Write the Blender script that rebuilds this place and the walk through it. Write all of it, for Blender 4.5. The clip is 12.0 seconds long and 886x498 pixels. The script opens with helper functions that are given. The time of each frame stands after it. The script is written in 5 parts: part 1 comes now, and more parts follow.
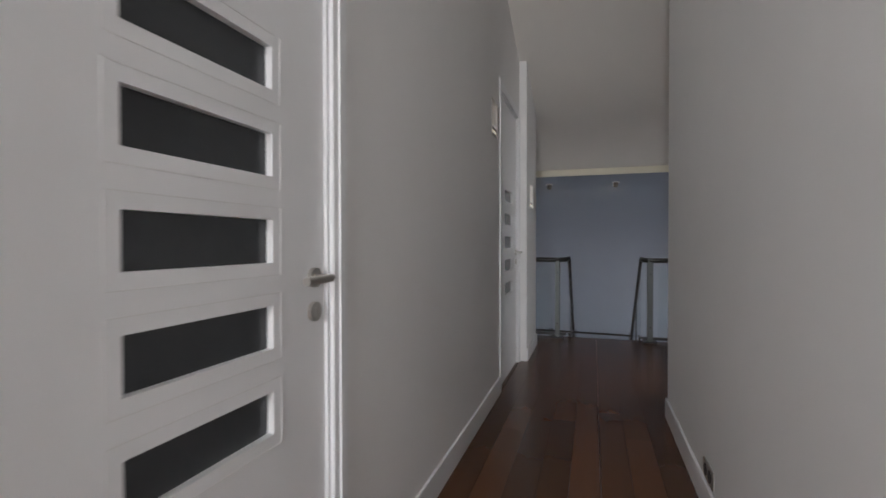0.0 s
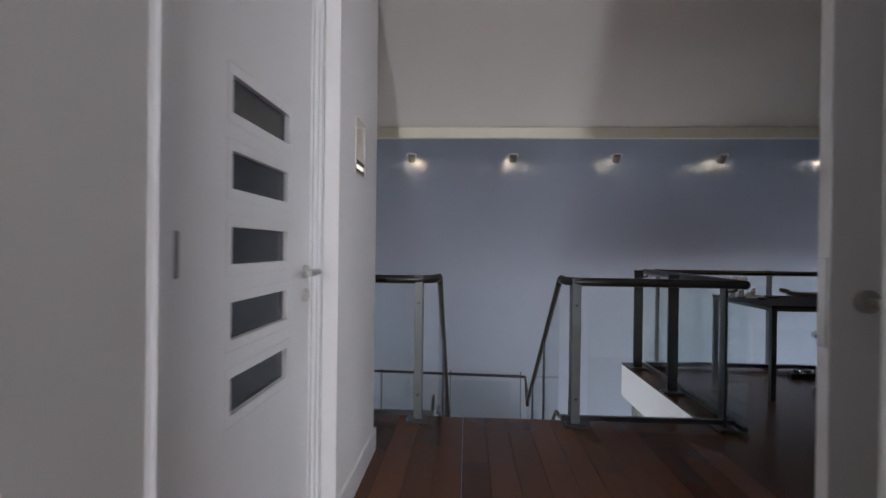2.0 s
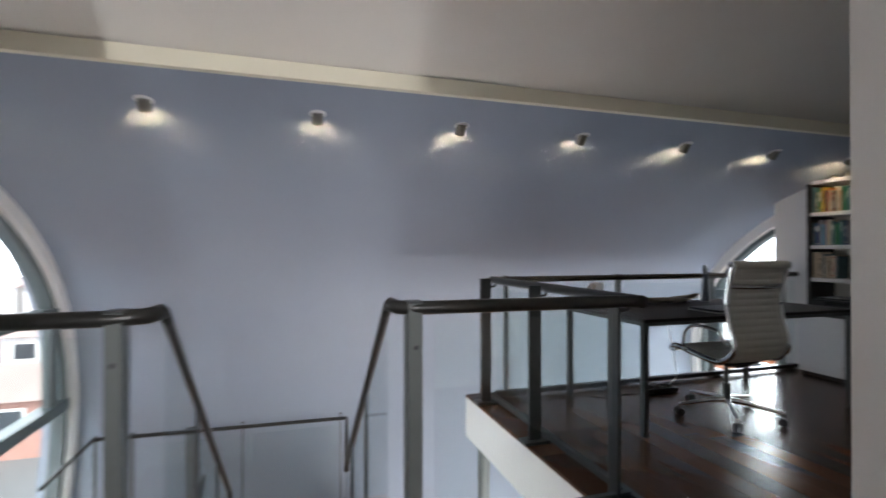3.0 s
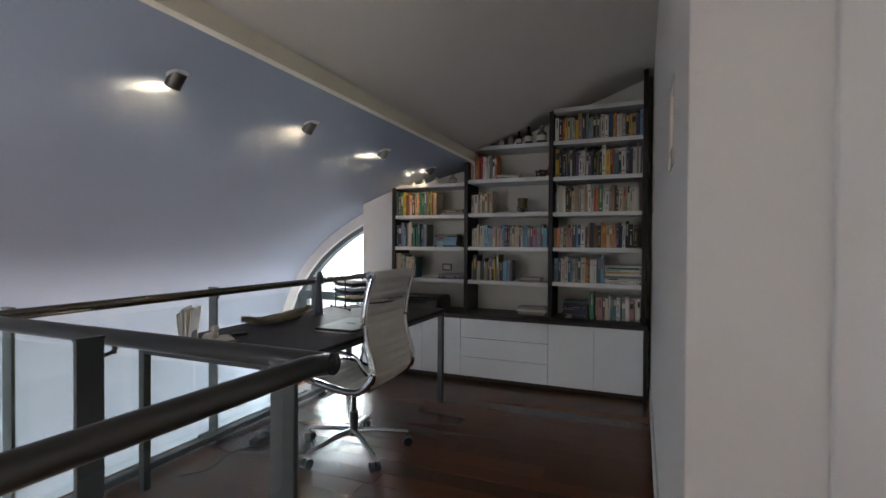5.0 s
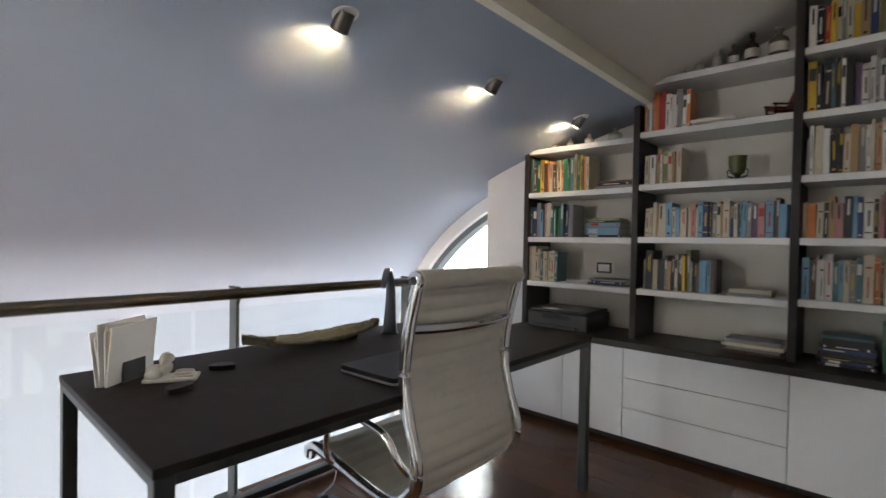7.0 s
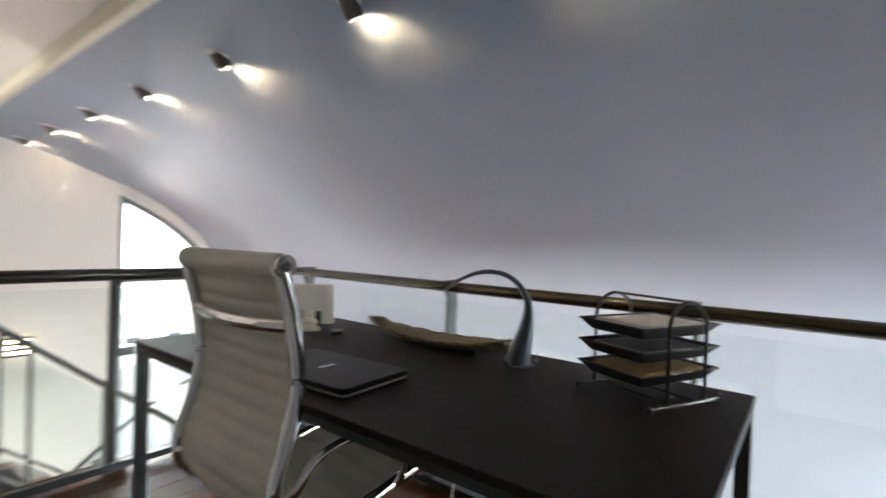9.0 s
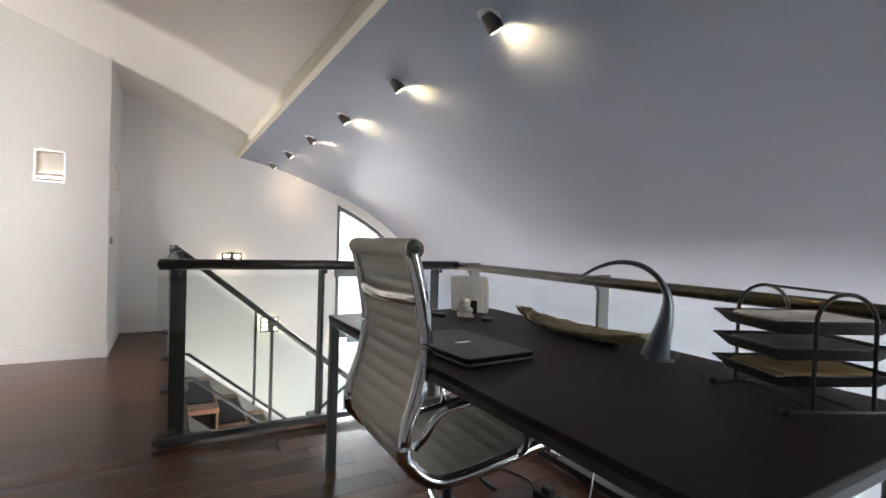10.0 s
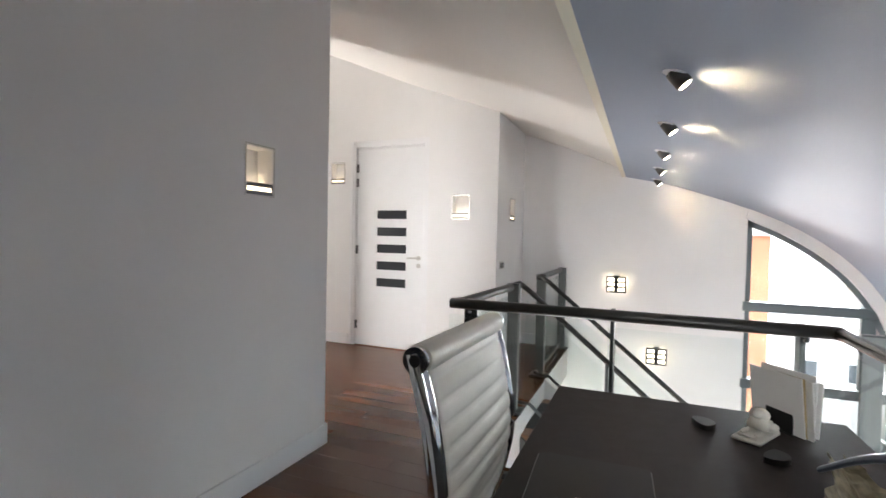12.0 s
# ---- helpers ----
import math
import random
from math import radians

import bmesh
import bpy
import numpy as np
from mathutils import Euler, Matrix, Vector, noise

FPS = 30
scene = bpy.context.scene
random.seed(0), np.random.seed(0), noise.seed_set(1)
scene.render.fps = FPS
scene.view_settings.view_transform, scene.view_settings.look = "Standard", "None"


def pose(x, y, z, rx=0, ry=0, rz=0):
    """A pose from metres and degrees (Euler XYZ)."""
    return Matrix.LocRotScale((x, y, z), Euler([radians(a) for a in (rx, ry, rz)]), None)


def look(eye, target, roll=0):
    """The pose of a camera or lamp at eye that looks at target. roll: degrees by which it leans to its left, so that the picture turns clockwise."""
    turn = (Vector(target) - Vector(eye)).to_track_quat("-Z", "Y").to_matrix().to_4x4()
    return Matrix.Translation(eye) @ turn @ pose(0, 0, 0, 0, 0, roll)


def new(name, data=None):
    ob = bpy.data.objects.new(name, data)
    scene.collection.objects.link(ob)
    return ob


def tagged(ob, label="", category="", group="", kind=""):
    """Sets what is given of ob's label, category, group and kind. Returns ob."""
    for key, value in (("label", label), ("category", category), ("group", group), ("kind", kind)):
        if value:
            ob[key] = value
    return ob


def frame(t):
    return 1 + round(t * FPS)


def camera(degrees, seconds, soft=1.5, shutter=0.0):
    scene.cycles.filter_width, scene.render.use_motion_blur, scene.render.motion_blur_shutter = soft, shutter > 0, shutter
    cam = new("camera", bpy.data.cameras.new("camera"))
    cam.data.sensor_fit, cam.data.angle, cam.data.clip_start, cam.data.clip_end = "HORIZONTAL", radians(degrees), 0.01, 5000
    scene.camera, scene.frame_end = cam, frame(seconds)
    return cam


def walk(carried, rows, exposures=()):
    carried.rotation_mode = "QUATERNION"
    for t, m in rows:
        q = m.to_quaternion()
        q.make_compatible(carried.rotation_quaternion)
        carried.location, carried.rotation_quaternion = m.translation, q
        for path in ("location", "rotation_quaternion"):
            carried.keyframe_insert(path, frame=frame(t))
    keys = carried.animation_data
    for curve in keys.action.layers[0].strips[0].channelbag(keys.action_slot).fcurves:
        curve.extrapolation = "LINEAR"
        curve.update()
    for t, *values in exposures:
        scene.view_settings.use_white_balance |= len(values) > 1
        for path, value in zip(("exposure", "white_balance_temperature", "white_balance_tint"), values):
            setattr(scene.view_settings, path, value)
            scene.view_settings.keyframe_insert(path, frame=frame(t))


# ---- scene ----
cam = camera(85.5, 12.0, shutter=0.3)
PATH = [
    (0, (0.449, 0.231, 1.166), (-0.148, 2.14, 1.14), -0.1),
    (0.5, (0.236, 0.845, 1.19), (-0.082, 2.82, 1.158), 0.4),
    (1, (0.25, 1.5, 1.215), (0.056, 3.49, 1.173), 0.9),
    (1.5, (0.273, 2.277, 1.178), (0.139, 4.273, 1.155), 0.7),
    (2, (0.358, 3.016, 1.171), (0.256, 5.014, 1.166), 0.7),
    (2.5, (0.457, 3.728, 1.16), (0.5, 5.727, 1.17), 0.7),
    (3, (0.619, 4.357, 1.185), (1.212, 6.267, 1.195), -0.0),
    (3.5, (0.797, 4.777, 1.228), (2.036, 6.346, 1.223), -0.2),
    (3.7, (0.841, 4.901, 1.241), (2.265, 6.306, 1.234), -0.4),
    (5.3, (1.266, 5.59, 1.278), (3.123, 6.333, 1.255), 0.5),
    (5.5, (1.475, 5.698, 1.254), (3.313, 6.488, 1.241), 0.7),
    (6, (1.944, 5.746, 1.265), (3.636, 6.812, 1.246), 0.7),
    (6.5, (2.161, 5.829, 1.256), (3.696, 7.111, 1.215), 1.2),
    (7, (2.435, 5.858, 1.203), (3.912, 7.206, 1.17), 1.0),
    (7.5, (2.969, 5.97, 1.207), (3.956, 7.709, 1.153), 1.7),
    (7.7, (3.242, 5.957, 1.232), (3.895, 7.846, 1.165), 1.5),
    (8.2, (3.86, 5.985, 1.2), (4.01, 7.978, 1.155), 1.7),
    (8.8, (4.56, 6.1, 1.165), (3.77, 7.935, 1.13), 1.9),
    (9.3, (4.944, 6.204, 1.142), (3.32, 7.371, 1.116), 1.9),
    (9.5, (4.958, 6.194, 1.128), (3.287, 7.292, 1.097), 1.8),
    (10, (4.993, 6.212, 1.115), (3.259, 7.207, 1.086), 1.8),
    (10.5, (4.873, 6.489, 1.141), (3.029, 7.263, 1.105), 1.7),
    (11, (4.768, 6.831, 1.225), (2.778, 7.025, 1.177), 1.2),
    (11.5, (4.685, 7.085, 1.322), (2.735, 6.637, 1.265), 1.1),
    (12, (4.662, 7.185, 1.333), (2.82, 6.406, 1.279), 1.2),
]
walk(cam, [(t, look(eye, target, roll)) for t, eye, target, roll in PATH],
     [(0, -1.1, 6250, 11), (1.0, -0.78, 6200, 13), (2.0, -0.45, 6050, 14), (2.5, -0.2, 6150, 13), (3.0, 0.18, 6350, 11), (3.7, 0.35, 6750, 11), (5.3, 0.62, 6500, 12), (6.5, 1.1, 6850, 12), (7.7, 1.33, 6900, 12), (9.3, 0.95, 6850, 11), (12.0, 1.07, 6600, 11)])

# ---- world and lights ----
world = bpy.data.worlds.new("sky")
scene.world = world
world.use_nodes = True
wn = world.node_tree
sky = wn.nodes.new("ShaderNodeTexSky")
sky.sky_type, sky.sun_disc, sky.sun_elevation, sky.sun_rotation = "NISHITA", False, radians(38), radians(200)
sky.air_density, sky.dust_density = 1.0, 3.0
wn.links.new(sky.outputs[0], wn.nodes["Background"].inputs[0])
wn.nodes["Background"].inputs[1].default_value = 0.15


def lamp(name, kind, m, energy, colour, **more):
    data = bpy.data.lights.new(name, kind)
    data.energy, data.color = energy, colour
    for key, value in more.items():
        if key == "size": data.size = value
        if key == "size_y": data.shape, data.size_y = "RECTANGLE", value
        if key == "angle": data.angle = value
        if key == "cone": data.spot_size = value
        if key == "blend": data.spot_blend = value
        if key == "radius": data.shadow_soft_size = value
    ob = new(name, data)
    ob.matrix_world = m
    return ob


SPOT_W = 5.2
lamp("sun", "SUN", look((12, -20, 25), (0, 0, 0)), 5.0, (1.0, 0.96, 0.9), angle=radians(15))
# daylight of the two gable windows and of the lower storey's unseen glazing
lamp("daylight_west", "AREA", look((-4.8, 9.6, 1.2), (3.5, 7.0, 1.0)), 205, (0.97, 0.98, 1.0), size=2.4, size_y=3.2)
lamp("daylight_east", "AREA", look((9.3, 9.9, 1.8), (5.0, 8.1, 0.9)), 450, (0.97, 0.98, 1.0), size=2.4, size_y=3.2)
lamp("daylight_below", "AREA", look((2.5, 6.6, -2.6), (2.5, 8.9, -0.7)), 215, (1.0, 0.98, 0.97), size=5.6, size_y=1.6)
# Added lamp that brightens the corridor from behind; no window is seen there.
lamp("fill_corridor", "AREA", look((0.1, -3.35, 1.7), (0.45, 2.0, 1.4)), 250, (1.0, 0.98, 0.97), size=0.4, size_y=1.8)
# Added lamp that brightens the landing through the doorway; its source is unseen.
lamp("fill_next_room", "AREA", look((4.55, 4.35, 1.6), (0.0, 4.7, 1.3)), 38, (1.0, 0.97, 0.94), size=0.9, size_y=1.4)

# ---- materials ----
def material(name, colour, rough=0.5, metal=0.0, vary=0.08, grain=12.0, bump=0.02, bump_scale=120.0, stretch=(1, 1, 1), island=0.0, random_obj=0.0, spec=0.5):
    """A surface with slow stains, fine grain and fine relief."""
    m = bpy.data.materials.new(name)
    m.use_nodes = True
    n, l = m.node_tree.nodes, m.node_tree.links
    b = n["Principled BSDF"]
    b.inputs["Metallic"].default_value = metal
    b.inputs["Specular IOR Level"].default_value = spec
    co = n.new("ShaderNodeTexCoord")
    mp = n.new("ShaderNodeMapping")
    mp.inputs["Scale"].default_value = stretch
    l.new(co.outputs["Object"], mp.inputs[0])
    big, fine = n.new("ShaderNodeTexNoise"), n.new("ShaderNodeTexNoise")
    big.inputs["Scale"].default_value, fine.inputs["Scale"].default_value = grain * 0.12, grain
    fine.inputs["Detail"].default_value = 6
    for t in (big, fine):
        l.new(mp.outputs[0], t.inputs["Vector"])
    mix = n.new("ShaderNodeMath")
    mix.operation = "ADD"
    l.new(big.outputs[0], mix.inputs[0])
    l.new(fine.outputs[0], mix.inputs[1])
    rng = n.new("ShaderNodeMapRange")
    rng.inputs[1].default_value, rng.inputs[2].default_value = 0.6, 1.4
    rng.inputs[3].default_value, rng.inputs[4].default_value = 1 - vary, 1 + vary
    l.new(mix.outputs[0], rng.inputs[0])
    value = rng.outputs[0]
    if island or random_obj:
        src = n.new("ShaderNodeNewGeometry") if island else n.new("ShaderNodeObjectInfo")
        out = src.outputs["Random Per Island"] if island else src.outputs["Random"]
        r2 = n.new("ShaderNodeMapRange")
        k = island or random_obj
        r2.inputs[3].default_value, r2.inputs[4].default_value = 1 - k, 1 + k
        l.new(out, r2.inputs[0])
        mul = n.new("ShaderNodeMath")
        mul.operation = "MULTIPLY"
        l.new(value, mul.inputs[0])
        l.new(r2.outputs[0], mul.inputs[1])
        value = mul.outputs[0]
    sc = n.new("ShaderNodeVectorMath")
    sc.operation = "SCALE"
    sc.inputs[0].default_value = colour
    l.new(value, sc.inputs["Scale"])
    l.new(sc.outputs[0], b.inputs["Base Color"])
    rr = n.new("ShaderNodeMapRange")
    rr.inputs[3].default_value, rr.inputs[4].default_value = max(0.02, rough * 0.85), min(1, rough * 1.15)
    l.new(fine.outputs[0], rr.inputs[0])
    l.new(rr.outputs[0], b.inputs["Roughness"])
    if bump:
        tex = n.new("ShaderNodeTexNoise")
        tex.inputs["Scale"].default_value = bump_scale
        tex.inputs["Detail"].default_value = 4
        l.new(mp.outputs[0], tex.inputs["Vector"])
        bp = n.new("ShaderNodeBump")
        bp.inputs["Strength"].default_value, bp.inputs["Distance"].default_value = min(1, bump * 10), 0.002
        l.new(tex.outputs[0], bp.inputs["Height"])
        l.new(bp.outputs[0], b.inputs["Normal"])
    return m


def glass(name, colour=(0.93, 0.98, 0.96), rough=0.0):
    """A thin pane: mostly clear with a glossy coat."""
    m = bpy.data.materials.new(name)
    m.use_nodes = True
    n, l = m.node_tree.nodes, m.node_tree.links
    out = n["Material Output"]
    n.remove(n["Principled BSDF"])
    clear, gloss, mix, fr = (n.new("ShaderNodeBsdfTransparent"), n.new("ShaderNodeBsdfGlossy"), n.new("ShaderNodeMixShader"), n.new("ShaderNodeLayerWeight"))
    clear.inputs[0].default_value = (*colour, 1)
    gloss.inputs["Roughness"].default_value = rough
    power, scale = n.new("ShaderNodeMath"), n.new("ShaderNodeMath")
    power.operation, scale.operation = "POWER", "MULTIPLY_ADD"
    power.inputs[1].default_value, scale.inputs[1].default_value, scale.inputs[2].default_value = 4, 0.3, 0.03
    l.new(fr.outputs["Facing"], power.inputs[0])
    l.new(power.outputs[0], scale.inputs[0])
    l.new(scale.outputs[0], mix.inputs[0])
    l.new(clear.outputs[0], mix.inputs[1])
    l.new(gloss.outputs[0], mix.inputs[2])
    l.new(mix.outputs[0], out.inputs[0])
    return m


def glowing(name, colour, strength):
    m = bpy.data.materials.new(name)
    m.use_nodes = True
    b = m.node_tree.nodes["Principled BSDF"]
    b.inputs["Base Color"].default_value = (*colour, 1)
    b.inputs["Emission Color"].default_value = (*colour, 1)
    b.inputs["Emission Strength"].default_value = strength
    return m


WHITE = material("white wall paint", (0.80, 0.79, 0.775), 0.6, vary=0.02, grain=5, bump=0.03, bump_scale=160)
TRIMCREAM = material("pale yellow cream trim paint", (0.82, 0.78, 0.63), 0.6, vary=0.02, grain=4, bump=0.02, bump_scale=140)
CEIL = material("cream ceiling paint", (0.80, 0.775, 0.725), 0.7, vary=0.02, grain=4, bump=0.03, bump_scale=140)
BLUE = material("slate blue wall paint", (0.285, 0.328, 0.40), 0.55, vary=0.03, grain=4, bump=0.03, bump_scale=150)
GLOSSWHITE = material("satin white woodwork", (0.80, 0.80, 0.80), 0.3, vary=0.02, grain=8, bump=0.01)
PLANK = material("dark merbau floorboard", (0.100, 0.039, 0.016), 0.26, spec=0.3, vary=0.09, grain=2, bump=0.004, bump_scale=60, stretch=(3, 0.3, 3), random_obj=0.28)
STEPWOOD = material("reddish stair tread wood", (0.26, 0.12, 0.06), 0.3, vary=0.35, grain=10, bump=0.02, stretch=(1, 6, 6))
STEEL = material("dark grey painted steel", (0.045, 0.05, 0.052), 0.35, metal=0.3, vary=0.08, grain=30, bump=0.01)
RAILMETAL = material("dark bronze handrail", (0.085, 0.075, 0.06), 0.25, metal=0.8, vary=0.1, grain=20, bump=0.005)
# Post steel lightened: the light it catches is put into the colour.
LITSTEEL = material("grey-green steel, lit tone", (0.12, 0.135, 0.132), 0.4, metal=0.2, vary=0.06, grain=30, bump=0.01)
DARKRAIL = material("dark grey round handrail", (0.04, 0.04, 0.038), 0.3, metal=0.5, vary=0.08, grain=20, bump=0.005)
SPOTMETAL = material("dark brushed spotlight metal", (0.20, 0.19, 0.175), 0.32, metal=1.0, vary=0.06, grain=60, bump=0.01)
HINGE = material("dull steel hinge", (0.14, 0.14, 0.14), 0.4, metal=0.9, vary=0.06, grain=60, bump=0.01)
CHROME = material("polished chrome", (0.72, 0.72, 0.72), 0.08, metal=1.0, vary=0.03, grain=20, bump=0)
BRUSHED = material("brushed nickel", (0.55, 0.53, 0.50), 0.3, metal=1.0, vary=0.06, grain=60, bump=0.01)
LEATHER = material("cream leather", (0.72, 0.69, 0.61), 0.42, vary=0.05, grain=30, bump=0.05, bump_scale=260)
BLACKWOOD = material("black-brown veneer", (0.022, 0.017, 0.016), 0.42, spec=0.35, vary=0.25, grain=20, bump=0.02, stretch=(1, 8, 8))
DESKTOP = material("dark brown desk laminate", (0.022, 0.016, 0.016), 0.5, spec=0.18, vary=0.12, grain=30, bump=0.03, bump_scale=300)
SHELFWHITE = material("white shelf laminate", (0.74, 0.735, 0.72), 0.4, vary=0.03, grain=10, bump=0.01)
CABWHITE = material("high white cabinet front", (0.78, 0.78, 0.79), 0.25, vary=0.02, grain=6, bump=0.005)
SHELFBACK = material("cream shelf back wall", (0.66, 0.64, 0.58), 0.6, vary=0.03, grain=5, bump=0.02)
BLACKPLASTIC = material("black plastic", (0.012, 0.012, 0.013), 0.35, vary=0.1, grain=40, bump=0.02)
LIDMETAL = material("dark brushed laptop lid", (0.009, 0.009, 0.010), 0.30, metal=0.0, spec=0.16, vary=0.04, grain=12, bump=0)
LAMPGREY = material("blue-grey metallic lamp", (0.09, 0.11, 0.135), 0.35, metal=0.6, vary=0.06, grain=30, bump=0.01)
PAPER = material("white paper", (0.78, 0.77, 0.75), 0.75, vary=0.04, grain=20, bump=0.02)
GREYPAPER = material("grey printed paper", (0.30, 0.31, 0.34), 0.7, vary=0.15, grain=30, bump=0.02)
MESHMETAL = material("black metal mesh", (0.02, 0.02, 0.021), 0.5, metal=0.4, vary=0.4, grain=400, bump=0.1, bump_scale=900)
KRAFT = material("tan envelope", (0.45, 0.32, 0.14), 0.7, vary=0.06, grain=20, bump=0.02)
STONE = material("white plaster figure", (0.74, 0.71, 0.64), 0.7, vary=0.08, grain=40, bump=0.06, bump_scale=80)
BARK = material("pale dried leaf", (0.24, 0.215, 0.15), 0.65, vary=0.55, grain=18, bump=0.1, bump_scale=60, stretch=(1, 5, 5))
RUNNER = material("charcoal stair carpet", (0.035, 0.038, 0.042), 0.95, vary=0.15, grain=90, bump=0.1, bump_scale=500)
PAGES = material("cream book pages", (0.62, 0.58, 0.48), 0.8, vary=0.1, grain=60, bump=0.03, stretch=(1, 20, 1))
CLEAR = glass("clear balustrade glass", (0.962, 0.985, 0.979))
PANE = glass("window glass", (0.97, 0.99, 0.99))
FROST = material("dark frosted door pane", (0.04, 0.043, 0.047), 0.2, vary=0.05, grain=40, bump=0.02)
FRAMEGREEN = material("grey-green window frame", (0.10, 0.125, 0.13), 0.4, vary=0.06, grain=20, bump=0.01)
WARM = glowing("warm lamp glass", (1.0, 0.82, 0.60), 3.0)
SPOTGLOW = glowing("warm spot bulb", (1.0, 0.82, 0.58), 60)
SLOTGLOW = glowing("warm slot glass", (1.0, 0.86, 0.62), 1.8)
SCONCEGLOW = glowing("sconce opal glass", (1.0, 0.88, 0.66), 4.5)
HAZE = glowing("bright hazy sky", (0.93, 0.96, 1.0), 5.0)
HULLBRICK = material("orange brick facade", (0.36, 0.15, 0.08), 0.8, vary=0.15, grain=3, bump=0.05)
PALEROOF = material("pale rendered facade", (0.62, 0.61, 0.60), 0.8, vary=0.1, grain=2, bump=0.02)
STREET = material("grey street ground", (0.24, 0.24, 0.245), 0.9, vary=0.15, grain=1, bump=0.02)
BRICKPINK = material("faded pinkish brick", (0.40, 0.22, 0.18), 0.85, vary=0.15, grain=2, bump=0.03)
PINKROOF = material("pale pinkish roof tiles", (0.42, 0.33, 0.30), 0.85, vary=0.12, grain=3, bump=0.03)
PALEPANE = material("pale curtained window pane", (0.45, 0.46, 0.48), 0.2, vary=0.1, grain=2, bump=0)
DARKPANE = material("dark window reflection", (0.05, 0.06, 0.07), 0.15, vary=0.1, grain=2, bump=0)
VASEGREEN = material("olive glazed pottery", (0.10, 0.11, 0.03), 0.25, vary=0.2, grain=20, bump=0.02)
AMBER = material("brown bottle glass", (0.045, 0.022, 0.012), 0.12, vary=0.1, grain=10, bump=0)
PALEGLASS = material("pale dusty bottle glass", (0.42, 0.40, 0.33), 0.2, vary=0.1, grain=20, bump=0)
SMOKE = material("smoky grey bottle glass", (0.13, 0.12, 0.10), 0.12, vary=0.1, grain=10, bump=0)
REDWOOD = material("red lacquered wood", (0.26, 0.03, 0.02), 0.35, vary=0.15, grain=20, bump=0.01)
LABEL = material("pale bottle label", (0.6, 0.57, 0.48), 0.7, vary=0.1, grain=40, bump=0.02)


# ---- mesh helpers ----
def box(bm, x0, x1, y0, y1, z0, z1, bevel=0.0, seg=1):
    vs = [bm.verts.new((x, y, z)) for x in (x0, x1) for y in (y0, y1) for z in (z0, z1)]
    fs = [bm.faces.new([vs[i] for i in q]) for q in ((0, 1, 3, 2), (4, 6, 7, 5), (0, 4, 5, 1), (2, 3, 7, 6), (0, 2, 6, 4), (1, 5, 7, 3))]
    if bevel:
        es = list({e for f in fs for e in f.edges})
        bmesh.ops.bevel(bm, geom=es, offset=bevel, segments=seg, profile=0.5, affect="EDGES", clamp_overlap=True)
    return bm


def rod(bm, a, b, r, seg=12, r2=None):
    a, b = Vector(a), Vector(b)
    d = b - a
    m = Matrix.Translation((a + b) / 2) @ d.to_track_quat("Z", "Y").to_matrix().to_4x4()
    bmesh.ops.create_cone(bm, cap_ends=True, segments=seg, radius1=r, radius2=r if r2 is None else r2, depth=d.length, matrix=m)
    return bm


def sweep(bm, pts, r, seg=10, flat=1.0, closed=False):
    """A tube along pts; flat squashes it upright."""
    pts = [Vector(p) for p in pts]
    n, rings = len(pts), []
    for i, p in enumerate(pts):
        a = pts[(i - 1) % n] if (closed or i) else pts[0]
        b = pts[(i + 1) % n] if (closed or i < n - 1) else pts[-1]
        t = (b - a).normalized()
        side = t.cross(Vector((0, 0, 1)))
        side = side.normalized() if side.length > 1e-3 else Vector((1, 0, 0))
        up = side.cross(t).normalized()
        rr = r[i] if isinstance(r, (list, tuple)) else r
        rings.append([bm.verts.new(p + side * math.cos(k * math.tau / seg) * rr + up * math.sin(k * math.tau / seg) * rr * flat) for k in range(seg)])
    for i in range(n if closed else n - 1):
        a, b = rings[i], rings[(i + 1) % n]
        for k in range(seg):
            bm.faces.new((a[k], a[(k + 1) % seg], b[(k + 1) % seg], b[k]))
    if not closed:
        bm.faces.new(rings[0][::-1])
        bm.faces.new(rings[-1])
    return bm


def lathe(bm, profile, centre=(0, 0, 0), seg=20):
    """Turned shape from (radius, height) pairs."""
    rings = []
    for r, z in profile:
        rings.append([bm.verts.new((centre[0] + r * math.cos(k * math.tau / seg), centre[1] + r * math.sin(k * math.tau / seg), centre[2] + z)) for k in range(seg)])
    for a, b in zip(rings, rings[1:]):
        for k in range(seg):
            bm.faces.new((a[k], a[(k + 1) % seg], b[(k + 1) % seg], b[k]))
    bm.faces.new(rings[0][::-1])
    bm.faces.new(rings[-1])
    return bm


def smooth_curve(pts, steps=6):
    """Catmull-Rom through pts."""
    P = [Vector(p) for p in pts]
    P = [P[0] * 2 - P[1]] + P + [P[-1] * 2 - P[-2]]
    out = []
    for i in range(1, len(P) - 2):
        for s in range(steps):
            t = s / steps
            a, b, c, d = P[i - 1], P[i], P[i + 1], P[i + 2]
            out.append(0.5 * (2 * b + (c - a) * t + (2 * a - 5 * b + 4 * c - d) * t * t + (3 * b - a - 3 * c + d) * t ** 3))
    return out + [P[-2]]


def mesh_object(name, bm, mat, smooth=False):
    bmesh.ops.recalc_face_normals(bm, faces=bm.faces)
    me = bpy.data.meshes.new(name)
    bm.to_mesh(me)
    bm.free()
    me.materials.append(mat)
    if smooth:
        for p in me.polygons:
            p.use_smooth = True
    return new(name, me)


